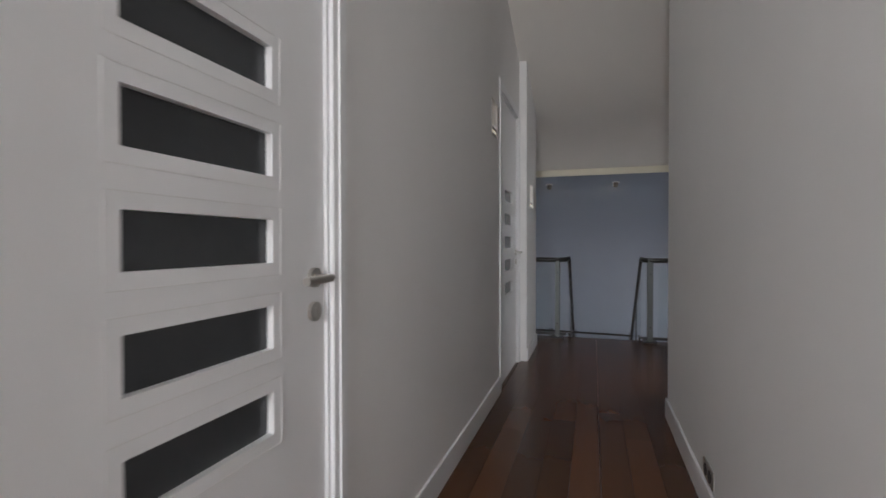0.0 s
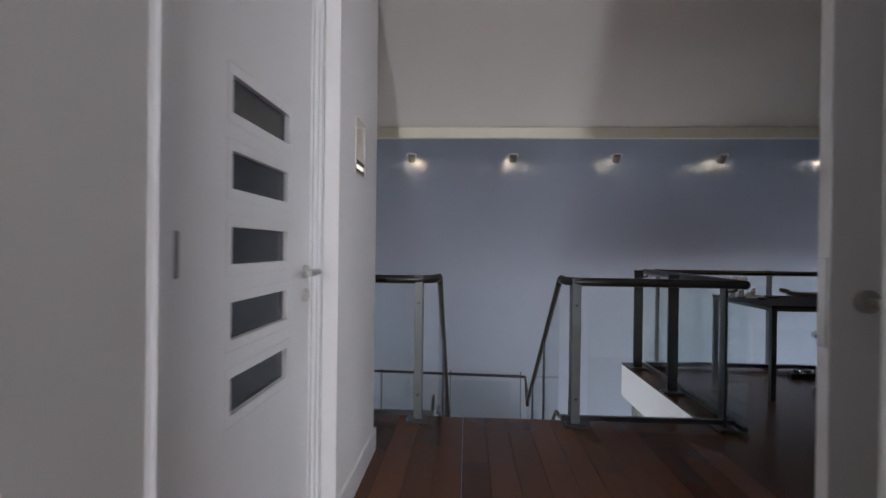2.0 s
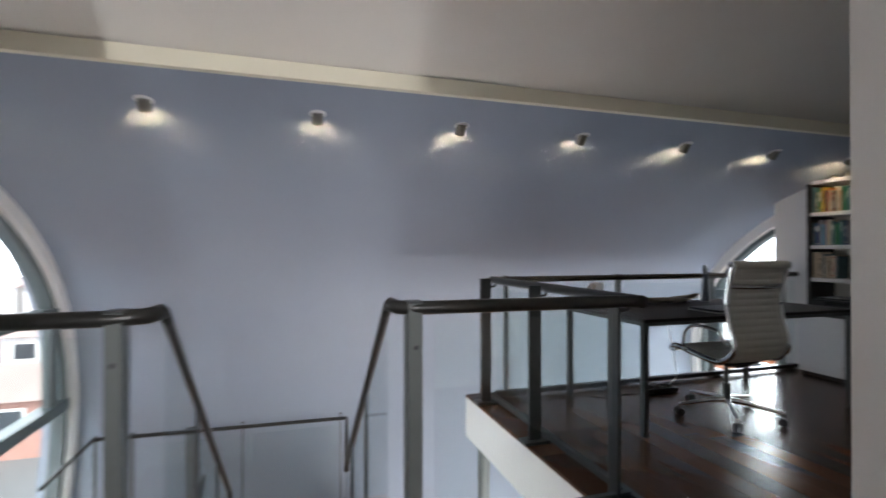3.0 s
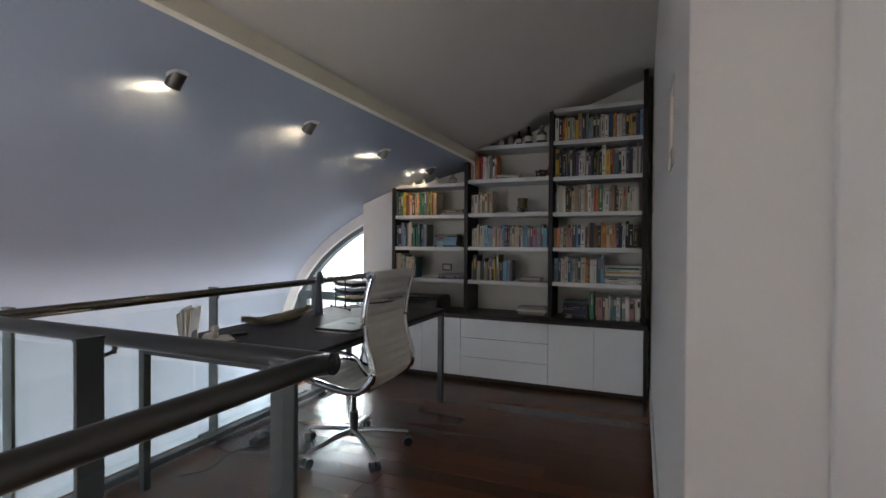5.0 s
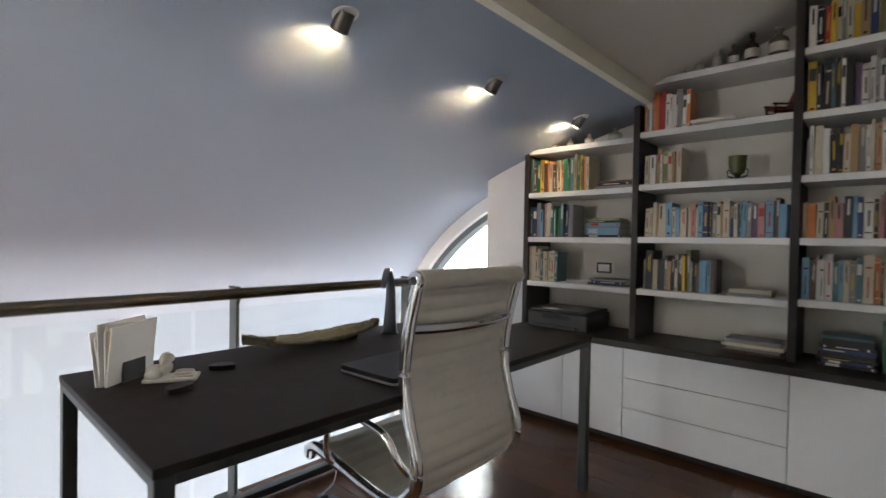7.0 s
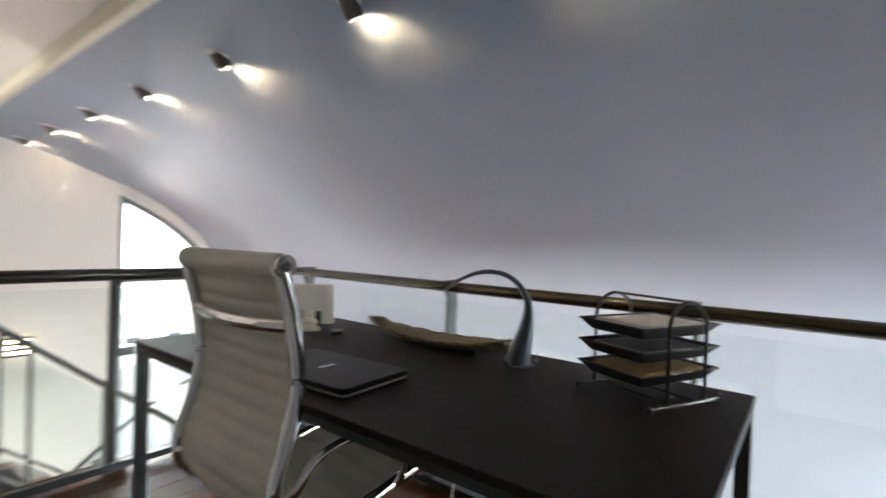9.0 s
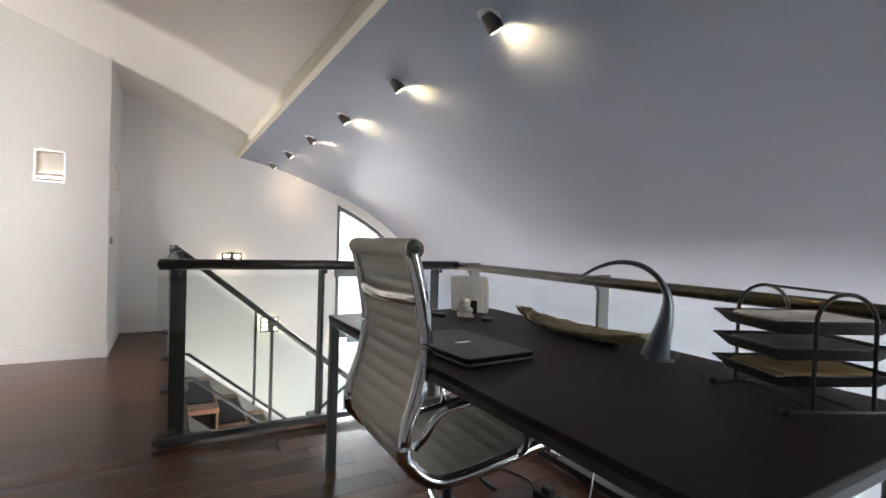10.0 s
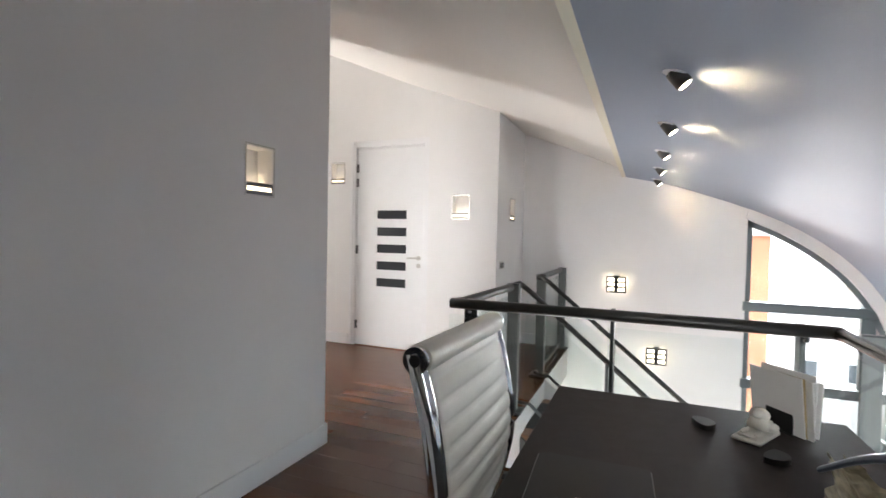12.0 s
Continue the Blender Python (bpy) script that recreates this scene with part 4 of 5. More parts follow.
INKS = {"teal": (0.06, 0.14, 0.16), "navy": (0.02, 0.035, 0.12), "green": (0.03, 0.16, 0.08), "yellow": (0.62, 0.40, 0.04), "orange": (0.55, 0.17, 0.04),
        "red": (0.40, 0.035, 0.03), "white": (0.70, 0.68, 0.63), "cream": (0.55, 0.49, 0.36), "black": (0.015, 0.015, 0.017), "grey": (0.22, 0.22, 0.22),
        "brown": (0.13, 0.065, 0.035), "sky": (0.16, 0.33, 0.48), "violet": (0.13, 0.08, 0.16), "pink": (0.45, 0.20, 0.20), "olive": (0.20, 0.19, 0.06), "tan": (0.38, 0.25, 0.12)}
BOOKMATS = {k: material(k + " book cover", v, 0.45, vary=0.12, grain=25, bump=0.02) for k, v in INKS.items()}
COVERS = {k: cover_mesh("book", m) for k, m in BOOKMATS.items()}
bm = bmesh.new()
box(bm, 0.035, 0.97, 0.075, 0.925, 0.015, 0.985)
bmesh.ops.recalc_face_normals(bm, faces=bm.faces)
PAGEMESH = bpy.data.meshes.new("page_block")
bm.to_mesh(PAGEMESH)
bm.free()
PAGEMESH.materials.append(PAGES)
TITLES = []
SPINES = [((0.40, 0.60, 0.34, 0.82), (0.30, 0.70, 0.08, 0.13)), ((0.30, 0.45, 0.45, 0.9), (0.55, 0.68, 0.5, 0.85)), ((0.12, 0.88, 0.62, 0.86), (0.25, 0.75, 0.05, 0.09)),
          ((0.42, 0.58, 0.12, 0.55), (0.2, 0.8, 0.72, 0.76)), ((0.1, 0.9, 0.88, 0.91), (0.1, 0.9, 0.12, 0.15), (0.38, 0.62, 0.3, 0.7)), ((0.36, 0.64, 0.55, 0.93),)]
for ink in ("white", "black", "yellow", "red", "cream"):
    for bars in SPINES:
        bm = bmesh.new()
        for a0, a1, b0, b1 in bars:
            box(bm, -0.006, 0.0, a0, a1, b0, b1)
        me = bpy.data.meshes.new("title")
        bm.to_mesh(me)
        bm.free()
        me.materials.append(BOOKMATS[ink])
        TITLES.append(me)
brnd = random.Random(11)


def book(ink, m, d, w, h, flat=False):
    """m: pose of the spine's lower corner; local x goes into the shelf, y along it, z up."""
    ob = new("book", COVERS[ink])
    ob.matrix_basis = m @ Matrix.Diagonal((d, w, h, 1))
    tagged(ob, ("%s book lying flat on the shelf" if flat else "upright %s book among others on the shelf") % {"sky": "light blue", "navy": "dark blue"}.get(ink, ink), "book", "books on the shelves")
    p = new("page_block", PAGEMESH)
    p.parent = ob
    if brnd.random() < 0.75 and w > 0.012:
        pale = ink in ("white", "cream", "yellow", "sky", "tan", "pink")
        shade = brnd.choice((1, 1, 3) if pale else (0, 0, 2, 4))
        t = new("title", TITLES[shade * len(SPINES) + brnd.randrange(len(SPINES))])
        t.parent = ob
    return ob


def row(bay, z, f0, f1, inks, hmin, hmax):
    """Upright books from fraction f0 to f1 of a bay, counted from its high-y side."""
    y0, y1 = BAYS[bay]
    a, b = y1 - 0.03, y0 + 0.03
    y, end = a + (b - a) * f0, a + (b - a) * f1
    i = 0
    while y > end + 0.012:
        w = brnd.uniform(0.010, 0.024) if brnd.random() < 0.65 else brnd.uniform(0.024, 0.038)
        h = brnd.uniform(hmin, hmax)
        d = min(0.24, h * brnd.uniform(0.66, 0.78))
        ink = inks[i % len(inks)] if brnd.random() < 0.75 else brnd.choice(inks)
        lean = brnd.choice((0, 0, 0, 0, 0.8, -0.8, 1.5))
        y -= w + 0.0012
        book(ink, pose(SF + brnd.uniform(0.022, 0.05), y, z + 0.001 + (0.0006 if lean else 0), lean, 0, 0), d, w, h)
        i += 1


def pile(bay, z, f, inks, length=0.24, thick=()):
    y0, y1 = BAYS[bay]
    yc = (y1 - 0.03) + (y0 - y1 + 0.06) * f
    zz = z + 0.001
    last = []
    for ink in inks:
        t = max(brnd.uniform(0.010, 0.022), dict(thick).get(len(last), 0))
        ln = length * brnd.uniform(0.85, 1.05)
        m = pose(SF + brnd.uniform(0.03, 0.05), yc + ln / 2 + brnd.uniform(-0.01, 0.01), zz, 90, 0, brnd.uniform(-2, 2))
        book(ink, m @ Matrix.Identity(4), 0.17, t, ln, True).matrix_basis = pose(SF + brnd.uniform(0.03, 0.05), yc - ln / 2, zz + t, 0, 0, brnd.uniform(-2, 2)) @ Matrix(((1, 0, 0, 0), (0, 0, 1, 0), (0, -1, 0, 0), (0, 0, 0, 1))) @ Matrix.Diagonal((0.17, t, ln, 1))
        zz += t + 0.0005
        last.append((ink, zz, yc - ln / 2, t, ln))
    return last


row("A", 1.56, 0.0, 0.62, ["teal", "brown", "green", "yellow", "yellow", "orange", "cream", "tan", "cream", "orange", "green", "green"], 0.19, 0.25)
pile("A", 1.56, 0.83, ["grey", "black", "brown"])
row("A", 1.245, 0.0, 0.45, ["teal", "navy", "grey", "sky", "pink", "cream", "white", "white", "green", "green"], 0.18, 0.25)
numbered = pile("A", 1.245, 0.74, ["black", "sky", "grey", "sky", "black", "olive"], 0.26, ((1, 0.044),))[1]
font = bpy.data.curves.new("lettering", "FONT")
font.body, font.size, font.extrude, font.align_x, font.align_y = "500", 0.046, 0.0008, "CENTER", "CENTER"
font.materials.append(BOOKMATS["white"])
lettering = new("lettering", font)
lettering.matrix_basis = pose(SF + 0.0255, numbered[2] + numbered[4] * 0.78, numbered[1] - numbered[3] / 2, 90, 0, -90)
spine_band = new("book_band")
tagged(spine_band, "light blue band with the white number 500 on a flat book", "book band")
spine_band.matrix_basis = pose(SF + 0.029, numbered[2] + numbered[4] / 2, numbered[1] - numbered[3])
part("paper_strip", B(-0.002, 0.002, -numbered[4] * 0.5, numbered[4] * 0.5, 0.001, numbered[3] - 0.001), BOOKMATS["sky"], spine_band)
lettering.parent = spine_band
lettering.matrix_basis = spine_band.matrix_basis.inverted() @ lettering.matrix_basis
row("A", 0.93, 0.0, 0.30, ["cream", "cream", "cream", "cream", "teal"], 0.20, 0.25)
pile("A", 0.93, 0.80, ["black", "navy", "grey"], 0.27)
row("B", 1.89, 0.0, 0.36, ["white", "grey", "white", "orange", "orange", "red", "red", "pink", "white", "white"], 0.18, 0.27)
pile("B", 1.89, 0.50, ["cream", "white"], 0.22)
row("B", 1.57, 0.02, 0.30, ["cream", "grey", "white", "white", "olive", "cream", "tan"], 0.17, 0.22)
row("B", 1.25, 0.03, 0.99, ["cream", "cream", "cream", "tan", "cream", "cream", "cream", "sky", "sky", "grey", "violet", "pink", "navy", "brown", "sky"], 0.17, 0.21)
row("B", 0.93, 0.02, 0.58, ["grey", "black", "brown", "sky", "grey", "tan", "black", "cream", "black", "yellow", "olive"], 0.17, 0.25)
pile("B", 0.93, 0.78, ["grey", "cream"], 0.22)
pile("B", WT, 0.80, ["brown", "grey", "cream", "grey"], 0.28)
row("C", 2.20, 0.0, 1.0, ["white", "black", "red", "white", "cream", "grey", "black", "yellow", "tan", "navy", "navy", "sky", "grey", "black", "olive", "white", "grey", "cream", "white"], 0.17, 0.235)
row("C", 1.88, 0.0, 1.0, ["yellow", "black", "red", "teal", "black", "white", "navy", "black", "white", "white", "grey", "white", "violet", "navy", "black", "olive", "black", "white"], 0.18, 0.27)
row("C", 1.565, 0.0, 0.97, ["sky", "white", "grey", "white", "black", "black", "cream", "tan", "grey", "white", "cream", "tan", "white", "white", "red", "orange", "green"], 0.18, 0.25)
row("C", 1.25, 0.0, 0.95, ["tan", "orange", "cream", "cream", "tan", "pink", "navy", "sky", "navy", "white", "black", "white", "black", "brown", "black"], 0.17, 0.235)
row("C", 0.94, 0.0, 0.56, ["orange", "brown", "white", "white", "teal", "teal", "sky", "sky", "grey", "teal", "cream"], 0.19, 0.25)
pile("C", 0.94, 0.79, ["white", "white", "cream", "grey", "white", "yellow", "white", "green", "white"], 0.30)
pile("C", WT, 0.25, ["black", "navy", "black", "black", "navy", "black", "black", "black", "teal"], 0.22)
row("C", WT, 0.425, 0.455, ["green"], 0.23, 0.235)
row("C", WT, 0.50, 0.97, ["tan", "pink", "brown", "cream", "white", "teal", "sky", "white", "navy", "grey"], 0.17, 0.22)


# ---- things on the shelves ----
def bottle(x, y, z, r, h, mat, label, lab=False):
    b = thing("bottle", label, "bottle", x, y, z, group="old bottles")
    autosmooth(part("glass_body", lathe(bmesh.new(), [(r * 0.9, 0), (r, 0.006), (r, h * 0.58), (r * 0.85, h * 0.68), (r * 0.38, h * 0.78), (r * 0.36, h * 0.94), (r * 0.5, h * 0.95), (r * 0.5, h)], seg=18), mat, b))
    part("stopper", lathe(bmesh.new(), [(r * 0.3, h), (r * 0.42, h * 1.03), (r * 0.42, h * 1.1), (r * 0.2, h * 1.13)], seg=14), PALEGLASS if mat is not AMBER else BLACKWOOD, b)
    if lab:
        part("paper_label", lathe(bmesh.new(), [(r + 0.0006, h * 0.18), (r + 0.0006, h * 0.5)], seg=18), LABEL, b, "pale paper label")


for y, r, h in ((7.60, 0.024, 0.06), (7.48, 0.024, 0.06), (7.34, 0.030, 0.07), (7.16, 0.042, 0.085)):
    bottle(5.52, y, 1.87, r, h, PALEGLASS, "small pale glass bottle on the top shelf", True)
for y, r, h in ((6.75, 0.022, 0.055), (6.66, 0.026, 0.08), (6.57, 0.03, 0.11)):
    bottle(5.50, y, 2.20, r, h, PALEGLASS, "small pale dusty bottle on the top shelf")
for y, r, h, glassy in ((6.49, 0.028, 0.115, AMBER), (6.40, 0.034, 0.15, AMBER), (6.28, 0.046, 0.15, SMOKE)):
    bottle(5.50, y, 2.20, r, h, glassy, "old dark glass apothecary bottle on the top shelf", True)

v = thing("goblet_vase", "olive green pottery goblet on a dark footed stand", "vase", 5.53, 6.46, 1.57)
v.scale = (0.78, 0.78, 0.85)
autosmooth(part("bowl", lathe(bmesh.new(), [(0.02, 0.035), (0.045, 0.05), (0.055, 0.09), (0.058, 0.15), (0.062, 0.16), (0.055, 0.16), (0.045, 0.08)], seg=24), VASEGREEN, v))
bm = lathe(bmesh.new(), [(0.035, 0), (0.035, 0.008), (0.018, 0.015), (0.022, 0.036)], seg=18)
for sg in (-1, 1):
    sweep(bm, [(0, sg * 0.025, 0.02), (0, sg * 0.06, 0.03), (0, sg * 0.065, 0.06), (0, sg * 0.055, 0.075)], 0.006, 8)
part("stand", bm, BLACKPLASTIC, v)

ch = thing("miniature_chair", "small red slatted miniature chair with black arms", "ornament", 5.52, 6.27, 1.89, rz=40)
bm = bmesh.new()
box(bm, -0.03, 0.03, -0.003, 0.003, 0, 0.12)
bmesh.ops.transform(bm, matrix=pose(0, -0.045, 0.035, 22, 0, 0), verts=bm.verts)
part("back", bm, REDWOOD, ch)
bm = B(-0.03, 0.03, -0.05, 0.06, 0, 0.006)
bmesh.ops.transform(bm, matrix=pose(0, 0, 0.035, 8), verts=bm.verts)
part("seat", bm, REDWOOD, ch)
for sx in (-0.036, 0.036):
    bm = B(sx - 0.004, sx + 0.004, -0.06, 0.06, 0.06, 0.068)
    for yy in (-0.045, 0.045):
        box(bm, sx - 0.004, sx + 0.004, yy - 0.004, yy + 0.004, 0, 0.062)
    box(bm, sx - 0.004, sx + 0.004, -0.05, 0.05, 0.02, 0.028)
    part("arm_frame", bm, BLACKPLASTIC, ch)

pf = thing("photo_frame", "small dark framed picture on flat books", "picture frame", 5.53, 7.22, 0.93 + 0.078)
part("frame", B(-0.006, 0.006, -0.05, 0.05, 0, 0.07, bevel=0.002), BLACKWOOD, pf)
part("picture", B(-0.0075, -0.006, -0.038, 0.038, 0.012, 0.058), PAPER, pf, "pale picture")

pr = thing("printer", "black flat inkjet printer on the worktop", "printer", 5.50, 7.46, WT)
part("body", B(-0.17, 0.19, -0.22, 0.22, 0.004, 0.115, bevel=0.014, seg=2), BLACKPLASTIC, pr)
part("lid", B(-0.15, 0.18, -0.21, 0.21, 0.116, 0.132, bevel=0.006), BLACKPLASTIC, pr)
part("tray", B(-0.19, -0.165, -0.15, 0.15, 0.012, 0.03), BLACKPLASTIC, pr)
part("panel", B(-0.1715, -0.169, -0.10, 0.10, 0.07, 0.1), LIDMETAL, pr, "glossy control panel")
part("paper_sheet", B(-0.14, -0.08, 0.02, 0.13, 0.1325, 0.134), PAPER, pr, "white paper slip")

# ---- desk ----
DX0, DX1, DY0, DY1, DZ = 2.74, 4.65, 6.885, 7.80, 0.75
dk = thing("desk", "large dark brown desk with slim square steel legs", "desk", (DX0 + DX1) / 2, (DY0 + DY1) / 2, 0)
part("desktop", B(DX0, DX1, DY0, DY1, DZ - 0.022, DZ, bevel=0.002), DESKTOP, dk, wc=True)
bm = bmesh.new()
for y in (DY0 + 0.003, DY1 - 0.043):
    box(bm, DX0 + 0.043, DX1 - 0.043, y, y + 0.04, DZ - 0.044, DZ - 0.0225)
for x in (DX0 + 0.003, DX1 - 0.043):
    box(bm, x, x + 0.04, DY0 + 0.043, DY1 - 0.043, DZ - 0.044, DZ - 0.0225)
part("apron_frame", bm, STEEL, dk, wc=True)
for x in (DX0 + 0.003, DX1 - 0.043):
    for y in (DY0 + 0.003, DY1 - 0.043):
        part("leg", B(x, x + 0.04, y, y + 0.04, 0, DZ - 0.0225, bevel=0.002), STEEL, dk, wc=True)

def rounded_plate(hx, hy, z0, z1, r, ease=0.002):
    """A flat plate with rounded corners and eased upper and lower edges."""
    bm = bmesh.new()
    rings = []
    for z, d in ((z0, ease), (z0 + ease, 0), (z1 - ease, 0), (z1, ease)):
        ring = []
        for cx, cy, a0 in ((1, 1, 0), (-1, 1, 90), (-1, -1, 180), (1, -1, 270)):
            for k in range(6):
                a = radians(a0 + 18 * k)
                ring.append(bm.verts.new((cx * (hx - r) + (r - d) * math.cos(a), cy * (hy - r) + (r - d) * math.sin(a), z)))
        rings.append(ring)
    for lo, hi in zip(rings, rings[1:]):
        for k in range(24):
            bm.faces.new((lo[k], lo[(k + 1) % 24], hi[(k + 1) % 24], hi[k]))
    bm.faces.new(rings[0][::-1])
    bm.faces.new(rings[-1])
    return bm


# laptop
lp = thing("laptop", "closed black laptop with silver edge on the desk", "laptop", 3.62, 7.09, DZ, rz=3)
lp.scale = (0.94, 0.96, 1.0)
part("base", rounded_plate(0.225, 0.14, 0.004, 0.011, 0.022), BRUSHED, lp, "silver lower edge")
part("lid", rounded_plate(0.227, 0.142, 0.0115, 0.027, 0.024, 0.004), LIDMETAL, lp, "glossy black lid")
part("badge", B(-0.01, 0.01, -0.03, 0.03, 0.027, 0.0274), CHROME, lp, "small silver badge bar")
for x in (-0.2, 0.2):
    for y in (-0.12, 0.12):
        part("foot", B(x - 0.01, x + 0.01, y - 0.006, y + 0.006, 0, 0.004), BLACKPLASTIC, lp)

# arched desk lamp: a flat horn that narrows to a thin arm
la = thing("desk_lamp", "blue-grey arched desk lamp with wide tapering foot", "desk lamp", 3.985, 7.615, DZ, rz=222)
la.scale = (0.78, 0.76, 0.97)
spine = smooth_curve([(-0.01, 0, 0), (0.01, 0, 0.07), (0.03, 0, 0.15), (0.03, 0, 0.22), (-0.01, 0, 0.28), (-0.08, 0, 0.318), (-0.17, 0, 0.325), (-0.26, 0, 0.30), (-0.34, 0, 0.255)], 5)
spine = [Vector((-p.x, p.y, p.z)) for p in spine]
bm = bmesh.new()
rings = []
for i, p in enumerate(spine):
    a, b = spine[max(0, i - 1)], spine[min(len(spine) - 1, i + 1)]
    t = (b - a).normalized()
    nrm = Vector((0, 1, 0)).cross(t).normalized()
    s = i / (len(spine) - 1)
    wide = 0.016 + 0.016 * (1 - s) + 0.014 * max(0, 1 - s * 2.0)
    deep = 0.005 + 0.042 * max(0, 1 - s * 2.2) ** 1.2 + 0.012 * (1 - s)
    rings.append([bm.verts.new(p + Vector((0, 1, 0)) * math.cos(k * math.tau / 14) * wide + nrm * math.sin(k * math.tau / 14) * deep) for k in range(14)])
for a, b in zip(rings, rings[1:]):
    for k in range(14):
        bm.faces.new((a[k], a[(k + 1) % 14], b[(k + 1) % 14], b[k]))
bm.faces.new(rings[0][::-1])
bm.faces.new(rings[-1])
for vtx in bm.verts:
    vtx.co.z = max(vtx.co.z, 0.0)
autosmooth(part("body", bm, LAMPGREY, la), 60)
part("knob", lathe(bmesh.new(), [(0.009, 0.012), (0.01, 0.02), (0.006, 0.028)], (-0.075, 0.0, 0), 12), LAMPGREY, la)
part("foot_plate", lathe(bmesh.new(), [(0.058, 0), (0.056, 0.004), (0.04, 0.008)], (-0.01, 0, 0), 24), LAMPGREY, la)

# letter trays: flared mesh trays between two wire arches
tr = thing("letter_tray", "black wire letter tray with three filled levels", "letter tray", 4.405, 7.585, DZ, rz=65)
tr.scale = (0.92, 0.92, 0.92)
for k in range(3):
    z = 0.062 + k * 0.066
    bm = bmesh.new()
    rings = []
    for hx, hy, zz in ((0.135, 0.095, z), (0.165, 0.120, z + 0.032), (0.160, 0.115, z + 0.032), (0.131, 0.091, z + 0.004)):
        rings.append([bm.verts.new((x, y, zz)) for x, y in ((-hx, -hy), (hx, -hy), (hx, hy), (-hx, hy))])
    for r0, r1 in zip(rings, rings[1:]):
        for j in range(4):
            bm.faces.new((r0[j], r0[(j + 1) % 4], r1[(j + 1) % 4], r1[j]))
    bm.faces.new(rings[0][::-1])
    bm.faces.new(rings[-1])
    t = part("tray", bm, MESHMETAL, tr, "black metal mesh tray")
    part("rim_wire", sweep(bmesh.new(), [(-0.165, -0.12, z + 0.033), (0.165, -0.12, z + 0.033), (0.165, 0.12, z + 0.033), (-0.165, 0.12, z + 0.033)], 0.0035, 6, closed=True), BLACKPLASTIC, t)
    for j in range(3 if k != 1 else 2):
        part("sheet", B(-0.135 + 0.004 * j, 0.138 - 0.005 * j, -0.098, 0.096 - 0.004 * j, z + 0.022 + j * 0.005, z + 0.0265 + j * 0.005), (KRAFT, GREYPAPER, PAPER)[k], t, ("tan envelope", "grey printed sheet", "white sheet of paper")[k])
for y in (-0.135, 0.135):
    arch = [(-0.08, y, 0.012)] + [(-0.08 * math.cos(a), y, 0.225 + 0.075 * math.sin(a)) for a in [i * math.pi / 12 for i in range(13)]] + [(0.08, y, 0.012)]
    part("wire_arch", sweep(bmesh.new(), arch, 0.0055, 8), BLACKPLASTIC, tr)
    part("foot_bar", rod(bmesh.new(), (-0.15, y, 0.012), (0.15, y, 0.012), 0.006, 8), BLACKPLASTIC, tr)
    for x in (-0.15, 0.15):
        bm = bmesh.new()
        bmesh.ops.create_uvsphere(bm, u_segments=12, v_segments=8, radius=0.0125, matrix=Matrix.Translation((x, y, 0.0125)))
        part("ball_foot", bm, BLACKPLASTIC, tr, smooth=True)
part("top_bar", rod(bmesh.new(), (0, -0.135, 0.30), (0, 0.135, 0.30), 0.004, 8), BLACKPLASTIC, tr)
for x in (-0.05, 0.05):
    part("floor_bar", rod(bmesh.new(), (x, -0.135, 0.012), (x, 0.135, 0.012), 0.004, 8), BLACKPLASTIC, tr)

# letter holder with papers
lh = thing("letter_holder", "black letter holder stuffed with white papers", "letter holder", 2.88, 7.60, DZ, rz=-55)
bm = B(-0.022, 0.022, -0.05, 0.05, 0, 0.004)
box(bm, 0.02, 0.024, -0.048, 0.048, 0.004, 0.075, bevel=0.0015)
box(bm, -0.024, -0.02, -0.048, 0.048, 0.004, 0.075, bevel=0.0015)
part("holder", bm, BLACKPLASTIC, lh)
prnd = random.Random(3)
for k in range(7):
    x = -0.017 + k * 0.0055
    bm = B(-0.0016, 0.0016, -0.095 + prnd.uniform(-0.012, 0.012), 0.095 + prnd.uniform(-0.012, 0.012), 0, prnd.uniform(0.15, 0.185))
    bmesh.ops.transform(bm, matrix=pose(x, 0, 0.005, prnd.uniform(-3, 5), (k - 3) * 2.0, 0), verts=bm.verts)
    part("paper", bm, KRAFT if k == 5 else PAPER, lh)

# sphinx figure, one plain mesh
bm = B(-0.042, 0.042, -0.085, 0.080, 0, 0.018, bevel=0.003)
box(bm, -0.030, 0.030, -0.072, -0.005, 0.018, 0.030, bevel=0.004)
for c, r, e in (((0, 0.045, 0.045), 0.034, (1.05, 1.0, 1.0)), ((0, 0.018, 0.062), 0.028, (1.1, 0.85, 1.25)), ((0, 0.010, 0.106), 0.021, (0.95, 1.0, 1.15)), ((0, 0.022, 0.100), 0.027, (1.2, 0.55, 1.25)),
                ((0, 0.014, 0.128), 0.014, (1.1, 1.0, 0.5)), ((0.020, -0.040, 0.035), 0.011, (0.9, 2.8, 0.8)), ((-0.020, -0.040, 0.035), 0.011, (0.9, 2.8, 0.8)), ((0.030, 0.050, 0.036), 0.022, (0.8, 1.2, 1.0)), ((-0.030, 0.050, 0.036), 0.022, (0.8, 1.2, 1.0))):
    bmesh.ops.create_icosphere(bm, subdivisions=2, radius=r, matrix=Matrix.Translation(c) @ Matrix.Diagonal((*e, 1)))
fig = mesh_object("sphinx_figure", bm, STONE, smooth=True)
fig.matrix_basis = pose(2.976, 7.508, DZ, 0, 0, 60)
fig.scale = (0.92, 0.92, 0.64)
tagged(fig, "small white plaster sphinx figure on a square base", "figurine")

